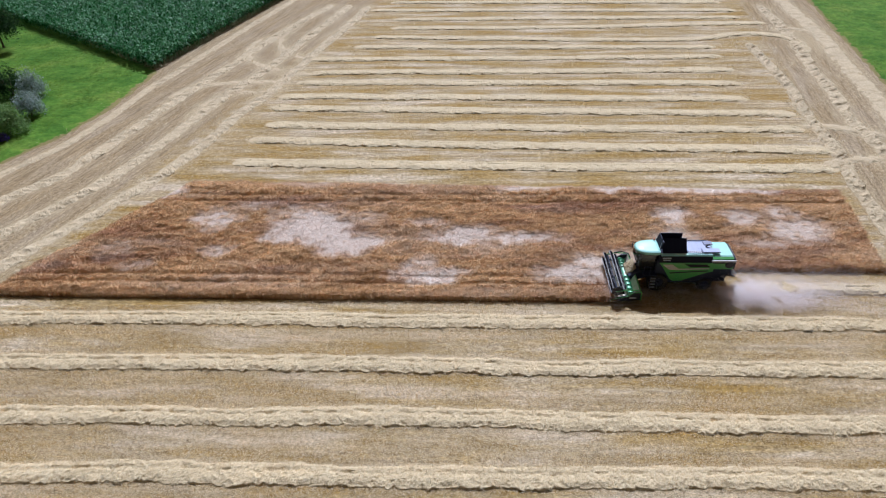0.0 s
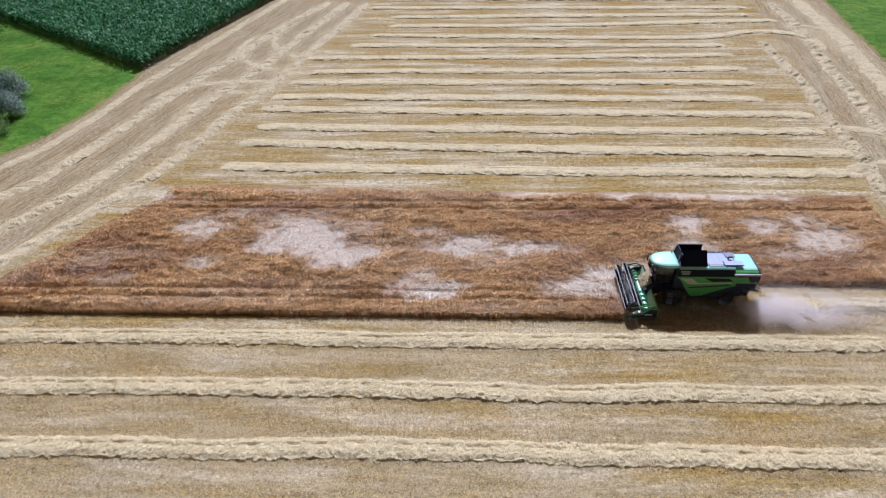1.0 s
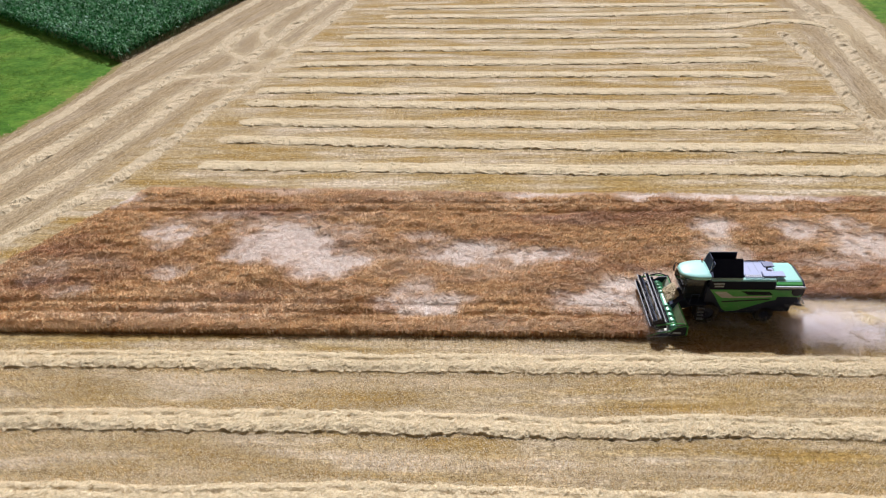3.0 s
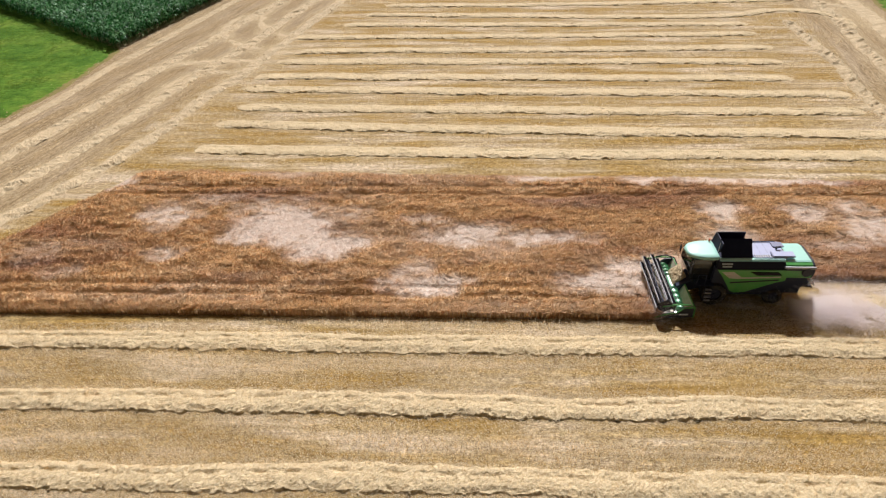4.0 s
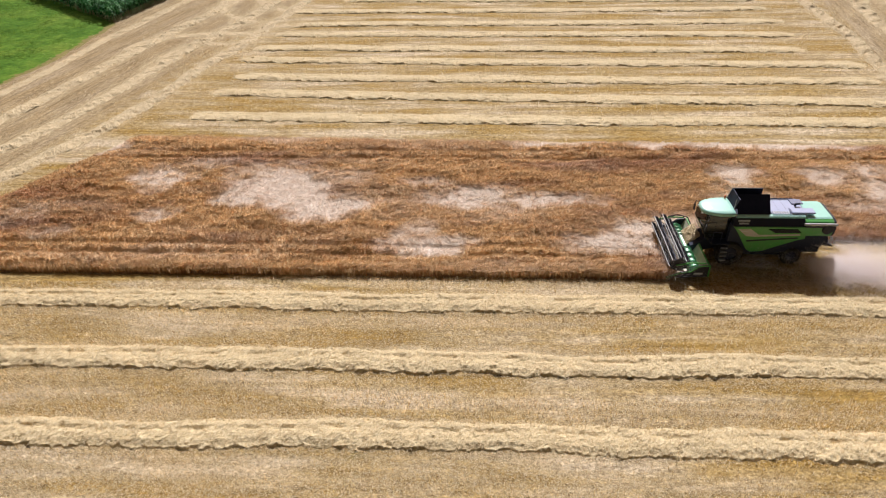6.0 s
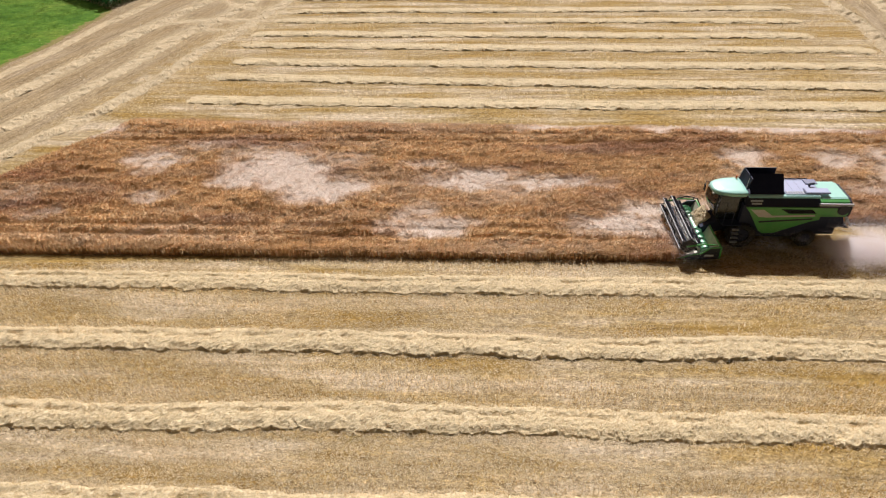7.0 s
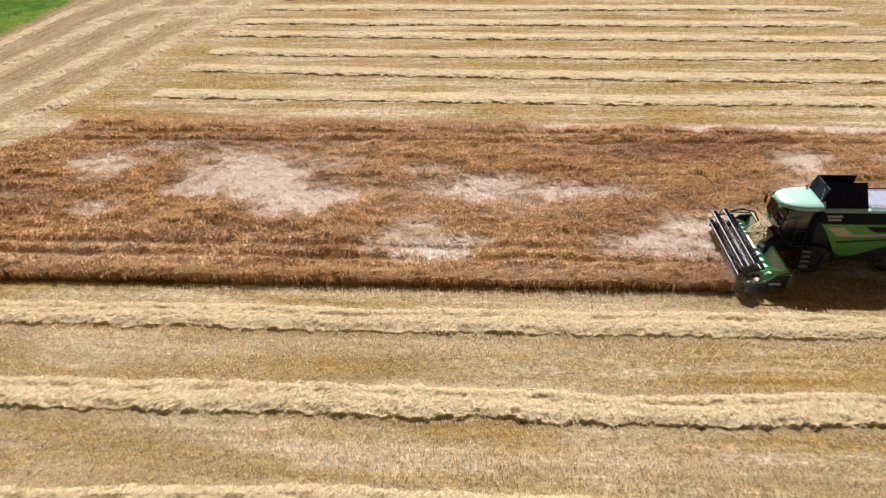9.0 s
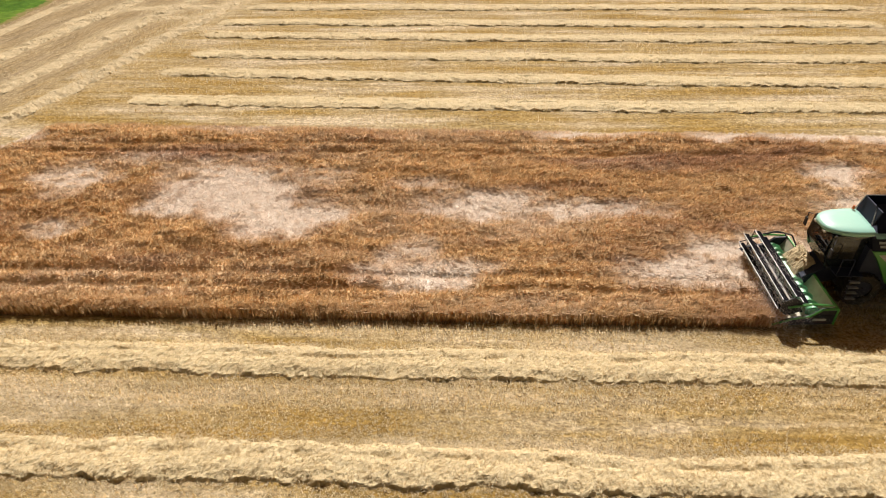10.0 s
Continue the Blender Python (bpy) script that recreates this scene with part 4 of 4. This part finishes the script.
    # rear hood
    hood = [(N + 0.12, 2.25), (N, 2.5), (N + 0.02, 3.0), (N + 0.22, 3.3), (N + 0.6, 3.42), (F - 0.6, 3.42), (F - 0.22, 3.3), (F - 0.02, 3.0), (F, 2.5), (F - 0.12, 2.25)]
    made("rear_hood", GREEN, h, lambda bm: section(bm, hood, 5.6, 7.38), bevel=0.04)
    # paler green on the upward face: its sunlit look is in the colour
    made("hood_top", MINT, h, lambda bm: section(bm, [(N + 0.45, 3.39), (N + 0.6, 3.435), (F - 0.6, 3.435), (F - 0.2, 3.315), (F - 0.6, 3.33), (N + 0.6, 3.33)], 5.75, 7.33), "hood top in paler green, sunlight put into its colour")
    made("rear_cap", BLACK, h, lambda bm: section(bm, [(y * 0.96 + 0.014, z * 0.97 + 0.06) for y, z in hood], 7.33, 7.56), "black rear cap", bevel=0.03)
    made("intake_screen", BLACK, h, lambda bm: bmesh.ops.create_cone(bm, cap_ends=True, segments=24, radius1=0.36, radius2=0.33, depth=0.12, matrix=Matrix.Translation((7.0, N - 0.03, 2.85)) @ Matrix.Rotation(math.pi / 2, 4, "X")), "round black air screen")
    made("hood_band", BLACK, h, lambda bm: section(bm, [(N - 0.02, 2.98), (N - 0.02, 3.08), (N + 0.1, 3.24), (N + 0.2, 3.2)], 5.55, 7.34), "black trim band")
    made("unloading_tube", STEEL, h, lambda bm: rod(bm, [(5.45, N + 0.02, 3.22), (7.5, N + 0.02, 3.2)], 0.09, 12), "pale steel rail tube")
    made("chopper", DARK, h, lambda bm: prism(bm, [(5.7, 2.25), (7.3, 2.25), (7.5, 1.7), (7.1, 1.35), (6.0, 1.3), (5.6, 1.7)], N + 0.2, F - 0.2), "dark straw chopper housing", bevel=0.03)
    made("spreader", BLACK, h, lambda bm: (prism(bm, [(7.2, 1.75), (7.85, 1.45), (7.85, 1.38), (7.1, 1.5)], N + 0.15, F - 0.15)), "black chaff spreader plate")
    for y in (N + 0.02, F - 0.14):
        lamp = made("tail_lamp", WHITE, h, lambda bm: box(bm, 7.45, 7.62, y, y + 0.12, 1.75, 2.1, 0.02), "white tail lamp bracket")
        made("lens", RED, lamp, lambda bm: box(bm, 7.62, 7.65, y + 0.01, y + 0.11, 1.78, 1.92), "red lens")
    made("tail_bracket", WHITE, h, lambda bm: prism(bm, [(7.42, 2.25), (7.54, 2.25), (7.96, 1.62), (7.86, 1.57)], N + 0.1, N + 0.45), "pale slanted tail bracket", bevel=0.015)
    # engine deck
    deck = made("engine_deck", GREY, h, lambda bm: box(bm, 3.55, 5.75, N + 0.68, F - 0.35, 3.42, 3.585, 0.02), "grey engine deck with slots")
    for k in range(24):
        made("vent_slot", WHITE if k % 2 else DARK, deck, lambda bm: box(bm, 3.6 + 0.08 * k, 3.655 + 0.08 * k, N + 0.72, N + 0.98, 3.58, 3.595))
    hatch = made("hatch", GREY, deck, lambda bm: box(bm, 4.85, 6.3, N + 0.74, N + 1.28, 3.6, 3.67, 0.02), "raised grey service hatch")
    made("lip", PLATE, hatch, lambda bm: (box(bm, 4.79, 4.85, N + 0.74, N + 1.3, 3.57, 3.64), box(bm, 4.85, 6.3, N + 0.7, N + 0.74, 3.57, 3.63)), "dark seam round the hatch")
    made("hatch", PLATE, deck, lambda bm: box(bm, 5.2, 5.95, F - 1.05, F - 0.5, 3.58, 3.66, 0.02), "dark grey service hatch")
    made("deck_rail", DARK, deck, lambda bm: rod(bm, [(3.5, F - 0.4, 3.64), (5.5, F - 0.4, 3.64), (5.6, F - 0.4, 3.5)], 0.035, 6), "dark rail along the deck")
    made("exhaust", BLACK, deck, lambda bm: rod(bm, [(5.35, 0.55, 3.55), (5.35, 0.55, 3.74), (5.62, 0.55, 3.78)], 0.07, 10), "black exhaust stub")
    for k in range(3):
        made("deck_seam", PLATE, deck, lambda bm: box(bm, 3.62 + 0.5 * k, 3.635 + 0.5 * k, N + 1.02, F - 0.4, 3.584, 3.59))
    # grain tank with its covers
    made("grain_tank", TANK, h, lambda bm: (box(bm, 1.15, 3.5, N + 0.6, F - 0.3, 3.3, 3.5), ), "black grain tank rim")
    made("tank_cover", TANK, h, lambda bm: (prism(bm, [(1.22, 0), (3.3, 0), (3.3, 0.04), (1.22, 0.04)], 0, 1)), "flat black tank cover")
    cover = [o for o in h.children if o.name.startswith("tank_cover")][-1]
    cover.matrix_local = Matrix.Translation((0.12, N + 0.68, 3.54)) @ Matrix.Rotation(math.atan2(0.86, 0.72), 4, "X") @ Matrix.Diagonal((1, 1.32, 1, 1))
    made("tank_flap", TANK, h, lambda bm: box(bm, 1.35, 3.35, F - 0.5, F - 0.45, 3.45, 4.5, 0.01), "upright black tank flap")
    made("tank_front", DARK, h, lambda bm: prism(bm, [(1.12, 3.5), (1.16, 3.5), (1.42, 4.46), (1.36, 4.46)], N + 1.0, F - 0.45), "dark slanted tank front sheet")
    made("tank_gable", BLACK, h, lambda bm: prism(bm, [(3.25, 3.5), (3.3, 3.5), (3.3, 4.1), (3.25, 4.1)], N + 1.3, F - 0.48))
    made("tank_rail", STEEL, h, lambda bm: (rod(bm, [(1.0, N + 0.72, 3.5), (1.38, N + 1.42, 4.4)], 0.025, 6), rod(bm, [(1.0, F - 0.5, 3.5), (1.35, F - 0.5, 4.5), (3.35, F - 0.5, 4.5)], 0.02, 6)))
    # cab
    CN, CF = -0.62, 1.3
    cab = made("cab", BLACK, h, lambda bm: (box(bm, -0.55, 1.0, CN + 0.05, CF - 0.05, 1.55, 1.95, 0.04), box(bm, 0.9, 1.05, CN, CF, 1.6, 3.5, 0.03)), "dark cab floor and rear wall")
    cab.location.x = 0.25
    for x, y in ((-0.62, CN + 0.05), (-0.62, CF - 0.05)):
        made("pillar", BLACK, cab, lambda bm: rod(bm, [(x - 0.1, y, 1.9), (x - 0.12, y, 3.5)], 0.045, 8))
    for y in (CN, CF):
        made("door_frame", BLACK, cab, lambda bm: rod(bm, [(-0.6, y, 1.75), (0.92, y, 1.75), (0.95, y, 3.5)], 0.035, 8))
    screen = [(-0.72, 1.8), (-0.98, 2.5), (-0.9, 3.5), (-0.86, 3.5), (-0.94, 2.5), (-0.68, 1.8)]
    made("windscreen", GLASS, cab, lambda bm: prism(bm, screen, CN + 0.06, CF - 0.06), "dark tinted windscreen")
    for y in (CN, CF - 0.02):
        made("side_window", GLASS, cab, lambda bm: prism(bm, [(-0.68, 1.8), (0.9, 1.8), (0.9, 3.5), (-0.84, 3.5), (-0.9, 2.5)], y, y + 0.02), "dark tinted side window")
    made("seat", DARK, cab, lambda bm: (box(bm, 0.15, 0.65, 0.1, 0.6, 2.1, 2.3, 0.05), box(bm, 0.55, 0.7, 0.1, 0.6, 2.3, 3.0, 0.05)))
    made("steering_column", STEEL, cab, lambda bm: (rod(bm, [(-0.4, 0.35, 1.95), (-0.2, 0.35, 2.6)], 0.04), bmesh.ops.create_cone(bm, cap_ends=True, segments=18, radius1=0.2, radius2=0.2, depth=0.03, matrix=Matrix.Translation((-0.18, 0.35, 2.62)) @ Matrix.Rotation(0.5, 4, "Y"))), "pale steering wheel and column")

    def roof(bm):
        rows = []
        for k, (z, s) in enumerate(((3.48, 0.96), (3.54, 1.0), (3.66, 0.99), (3.73, 0.9), (3.77, 0.6))):
            ring = []
            for i in range(36):
                a = i / 36 * 2 * math.pi
                ca, sa = math.cos(a), math.sin(a)
                e, g = (0.3, 0.3) if ca > 0 else (0.92, 0.72)
                x = 0.72 + s * (0.48 if ca > 0 else 1.62) * math.copysign(abs(ca) ** e, ca)
                y = 0.36 + s * 1.06 * math.copysign(abs(sa) ** g, sa)
                ring.append(bm.verts.new((x, y, z + 0.03 * x)))
            rows.append(ring)
        for p, q in zip(rows, rows[1:]):
            for i in range(36):
                bm.faces.new((p[i], p[(i + 1) % 36], q[(i + 1) % 36], q[i]))
        bm.faces.new(rows[-1])
        bm.faces.new(rows[0][::-1])

    made("cab_roof", MINT, h, roof, "pale green rounded cab roof", smooth=True)
    for y in (-0.1, 0.75):
        made("work_light", WHITE, cab, lambda bm: box(bm, -1.12, -1.02, y - 0.1, y + 0.1, 3.4, 3.5, 0.02), "round-edged white work light")
    for y, s in ((CN - 0.35, -1), (CF + 0.35, 1)):
        made("mirror", BLACK, cab, lambda bm: (rod(bm, [(-0.7, y - s * 0.33, 3.35), (-0.95, y, 3.3), (-0.95, y, 3.05)], 0.02, 6), box(bm, -0.99, -0.93, y - 0.11, y + 0.11, 2.6, 3.05, 0.02)), "black wing mirror on an arm")
    made("beacon", ORANGE, h, lambda bm: bmesh.ops.create_cone(bm, cap_ends=True, segments=14, radius1=0.07, radius2=0.05, depth=0.16, matrix=Matrix.Translation((0.95, CF - 0.1, 3.9))), "orange beacon")
    # platform and ladder
    lad = made("platform", DARK, h, lambda bm: box(bm, -0.2, 1.0, N - 0.15, CN, 1.7, 1.76), "dark access platform")
    made("handrail", DARK, lad, lambda bm: (rod(bm, [(-0.2, N - 0.12, 1.76), (-0.2, N - 0.12, 2.65), (0.35, N - 0.12, 2.65), (0.35, N - 0.12, 1.76)], 0.02, 6)))
    made("ladder_stile", DARK, lad, lambda bm: (rod(bm, [(0.45, N - 0.16, 1.75), (0.45, N - 0.34, 0.55)], 0.025, 6), rod(bm, [(0.9, N - 0.16, 1.75), (0.9, N - 0.34, 0.55)], 0.025, 6)))
    for k in range(4):
        made("ladder_step", STEEL, lad, lambda bm: box(bm, 0.45, 0.9, N - 0.44 + 0.05 * k, N - 0.26 + 0.05 * k, 0.6 + 0.28 * k, 0.64 + 0.28 * k), "worn pale step")
    for y in (N - 0.05, F + 0.05):
        wheel(h, 1.2, y + (0.22 if y < 0 else -0.22), 0.88, 0.66)
        wheel(h, 5.35, y + (0.3 if y < 0 else -0.3), 0.62, 0.46)
    made("front_axle", DARK, h, lambda bm: rod(bm, [(1.2, N, 0.88), (1.2, F, 0.88)], 0.16, 10))
    made("rear_axle", DARK, h, lambda bm: rod(bm, [(5.35, N + 0.1, 0.62), (5.35, F - 0.1, 0.62)], 0.11, 10))
    made("feeder_house", DARK, h, lambda bm: prism(bm, [(-1.15, 0.25), (-1.15, 0.95), (0.3, 1.75), (0.9, 1.75), (0.9, 1.0)], -0.35, 1.05), "dark sloping feeder house", bevel=0.02)
    # header
    HN, HF = -2.72, 2.75
    hd = made("header", SHEET, h, lambda bm: (prism(bm, [(-1.42, 0.2), (-1.34, 0.2), (-1.02, 0.52), (-0.8, 1.05), (-0.88, 1.09), (-1.1, 0.56)], HN, HF), prism(bm, [(-2.75, 0.12), (-1.1, 0.2), (-1.1, 0.25), (-2.75, 0.17)], HN, HF)), "worn sheet metal header trough")
    made("top_beam", GREEN, hd, lambda bm: rod(bm, [(-0.82, HN, 1.1), (-0.82, HF, 1.1)], 0.06, 10), "green top beam")
    made("auger_tube", AUGER, hd, lambda bm: rod(bm, [(-1.55, HN + 0.1, 0.58), (-1.55, HF - 0.1, 0.58)], 0.22, 16), "glossy green intake auger", smooth=False)

    def flight(bm):
        for y0, y1, hand in ((HN + 0.1, -0.2, 1), (HF - 0.1, 0.9, -1)):
            n = 90
            prev = None
            for i in range(n + 1):
                a = hand * i / n * 2 * math.pi * 4.5
                y = y0 + (y1 - y0) * i / n
                p = [bm.verts.new((-1.55 + r * math.cos(a), y, 0.58 + r * math.sin(a))) for r in (0.22, 0.34)]
                if prev:
                    bm.faces.new((prev[0], prev[1], p[1], p[0]))
                prev = p
    made("auger_flight", AUGER, hd, flight, "green auger flighting")
    made("cutter_bar", DARK, hd, lambda bm: (box(bm, -2.85, -2.72, HN, HF, 0.1, 0.16), [box(bm, -2.98, -2.84, HN + 0.05 + 0.15 * k, HN + 0.08 + 0.15 * k, 0.11, 0.14) for k in range(36)]), "dark cutter bar with fingers")
    for y in (HN, HF):
        made("end_shield", BLACK, hd, lambda bm: prism(bm, [(-3.4, 0.12), (-2.6, 0.5), (-1.9, 0.62), (-1.45, 1.05), (-0.76, 1.12), (-0.74, 0.2), (-2.6, 0.1)], y - 0.06, y + 0.06), "black header end shield", bevel=0.015)
    made("shield_trim", GREEN, hd, lambda bm: rod(bm, [(-3.4, HN - 0.08, 0.14), (-2.6, HN - 0.08, 0.5), (-1.9, HN - 0.08, 0.64), (-1.45, HN - 0.08, 1.06), (-0.78, HN - 0.08, 1.12), (-0.75, HN - 0.08, 0.22)], 0.05, 6), "green shield trim")
    made("shield_cover", BLACK, hd, lambda bm: prism(bm, [(-2.05, 0.25), (-1.65, 0.72), (-0.95, 0.72), (-0.95, 0.25)], HN - 0.09, HN - 0.055), "black end cover")
    made("shield_mark", LETTER, hd, lambda bm: prism(bm, [(-1.75, 0.42), (-1.68, 0.55), (-1.15, 0.55), (-1.15, 0.42)], HN - 0.105, HN - 0.085), "pale marking as a plain bar")
    reel = made("reel", DARK, hd, lambda bm: rod(bm, [(-2.75, HN + 0.2, 1.05), (-2.75, HF - 0.2, 1.05)], 0.07, 10), "dark reel shaft")
    hd.location.x = 0.22
    R = 0.55
    for k in range(6):
        a = k / 6 * 2 * math.pi + 0.35
        cx, cz = -2.75 + R * math.cos(a), 1.05 + R * math.sin(a)
        bat = made("bat", STEEL, reel, lambda bm: rod(bm, [(cx, HN + 0.18, cz), (cx, HF - 0.18, cz)], 0.022, 8), "pale steel reel bat")
        made("bat_board", BOARD, bat, lambda bm: section(bm, [(HN + 0.2, cz - 0.02), (HF - 0.2, cz - 0.02), (HF - 0.2, cz - 0.035), (HN + 0.2, cz - 0.035)], cx + 0.03, cx + 0.24), "black tine board")
        tines = made("tines", DARK, bat, lambda bm: [rod(bm, [(cx, HN + 0.25 + 0.155 * j, cz), (cx + 0.05, HN + 0.25 + 0.155 * j, cz - 0.26)], 0.009, 4) for j in range(33)])
        tagged(tines, kind="stuff")
    for y in (HN + 0.18, -0.85, 0.9, HF - 0.18):
        made("spider", BLACK, reel, lambda bm: [rod(bm, [(-2.75, y, 1.05), (-2.75 + R * math.cos(k / 6 * 2 * math.pi + 0.35), y, 1.05 + R * math.sin(k / 6 * 2 * math.pi + 0.35))], 0.03, 6) for k in range(6)], "black reel spider")
    made("reel_end", BLACK, reel, lambda bm: bmesh.ops.create_cone(bm, cap_ends=True, segments=6, radius1=R * 0.95, radius2=R * 0.95, depth=0.03, matrix=Matrix.Translation((-2.75, HN + 0.12, 1.05)) @ Matrix.Rotation(math.pi / 2, 4, "X")), "black reel end plate")
    for y in (HN + 0.05, HF - 0.05):
        made("reel_arm", GREEN, hd, lambda bm: rod(bm, [(-1.0, y, 1.2), (-1.9, y, 1.25), (-2.9, y, 1.05)], 0.05, 8), "green reel arm")
    made("hose", BLACK, hd, lambda bm: rod(bm, [(-0.8, HF - 0.9, 1.2), (-1.0, HF - 0.6, 1.6), (-1.6, HF - 0.3, 1.62), (-2.2, HF - 0.15, 1.35)], 0.04, 6), "black hydraulic hose")
    made("hose", BLACK, hd, lambda bm: rod(bm, [(-1.0, HF - 0.4, 1.2), (-1.25, HF - 0.35, 1.55), (-1.75, HF - 0.2, 1.5), (-2.0, HF - 0.1, 1.25)], 0.03, 6), "black hydraulic hose")
    return h


def build_feed_heap(m):
    """Cut crop piled where the header hands it to the feeder."""
    r = np.random.default_rng(71)
    n, k = 26, 14
    u, v = np.meshgrid(np.linspace(-1, 1, n), np.linspace(-1, 1, k), indexing="ij")
    edge = np.clip(1 - u ** 2, 0, 1) * np.clip(1 - v ** 2, 0, 1)
    x = -0.9 + 0.42 * v + 0.15 * (cloud(u * 4, v * 3, 72) - 0.5)
    y = 0.8 + 0.8 * u + 0.15 * (cloud(u * 4, v * 3, 73) - 0.5)
    z = 0.95 + 0.36 * (v + 0.5) + 0.26 * edge ** 0.6 * (0.35 + cloud(u * 3, v * 3, 74)) + r.normal(0, 0.02, u.shape)
    ob = fast_mesh("straw_heap", np.stack([x, y, z], -1).reshape(-1, 3), grid_faces(n, k), BLEACHED_BED)
    ob.matrix_world = m
    return tagged(ob, "heap of pale cut straw on the feeder of the harvester", "straw")


build_feed_heap(build_harvester().matrix_world.copy())


# ---- dust whirled up by the machine ----
def build_dust():
    m, nt, links, bsdf = nodes_of("airborne_dust")
    bsdf.inputs["Base Color"].default_value = (0.82, 0.77, 0.76, 1)
    bsdf.inputs["Roughness"].default_value = 1.0
    glow = nt.new("ShaderNodeBsdfTranslucent")
    glow.inputs[0].default_value = (0.82, 0.77, 0.76, 1)
    both = nt.new("ShaderNodeMixShader")
    both.inputs[0].default_value = 0.7
    links.new(bsdf.outputs[0], both.inputs[1])
    links.new(glow.outputs[0], both.inputs[2])
    links.new(both.outputs[0], nt["Material Output"].inputs[0])
    pts = []
    r = np.random.default_rng(55)
    for cx, cy, cz, sx, sy, sz, n in ((24.4, 41.3, 0.9, 0.35, 0.4, 0.45, 60000), (26.2, 41.2, 0.7, 1.0, 0.8, 0.5, 110000), (29.5, 41.3, 0.5, 2.4, 1.2, 0.45, 120000), (35.0, 41.5, 0.4, 4.0, 1.4, 0.4, 60000), (21.4, 41.2, 0.75, 1.9, 0.5, 0.45, 45000), (28.2, 40.3, 0.4, 2.4, 0.7, 0.3, 60000), (15.0, 41.9, 0.6, 0.5, 0.9, 0.35, 26000), (15.3, 43.4, 1.1, 0.4, 0.9, 0.35, 24000)):
        p = r.normal(0, 1, (n, 3)) * (sx, sy, sz) + (cx, cy, cz)
        k = cloud(p[:, 0] * 0.9, p[:, 2] * 1.4 + p[:, 1] * 0.7, 57) > 0.36
        pts.append(p[k])
    p = np.concatenate(pts)
    p[:, 2] = np.abs(p[:, 2]) + 0.05
    n = len(p)
    a = np.stack([r.normal(0, 1, n), r.normal(0, 0.45, n), r.normal(0, 1, n)], 1)
    a /= np.linalg.norm(a, axis=1)[:, None]
    q = np.cross(a, np.stack([r.normal(0, 0.4, n), np.ones(n), r.normal(0, 0.4, n)], 1))
    q /= np.linalg.norm(q, axis=1)[:, None]
    s = (r.uniform(0.007, 0.014, n) * np.where(p[:, 0] < 23.6, 0.62, 1.2))[:, None]
    v = np.stack([p - a * s, p + q * s, p + a * s], 1)
    f = np.arange(3 * n).reshape(-1, 3)
    ob = fast_mesh("dust", v.reshape(-1, 3), f, m)
    return tagged(ob, "thin pale dust drifting behind the harvester", "dust", kind="stuff")


build_dust()
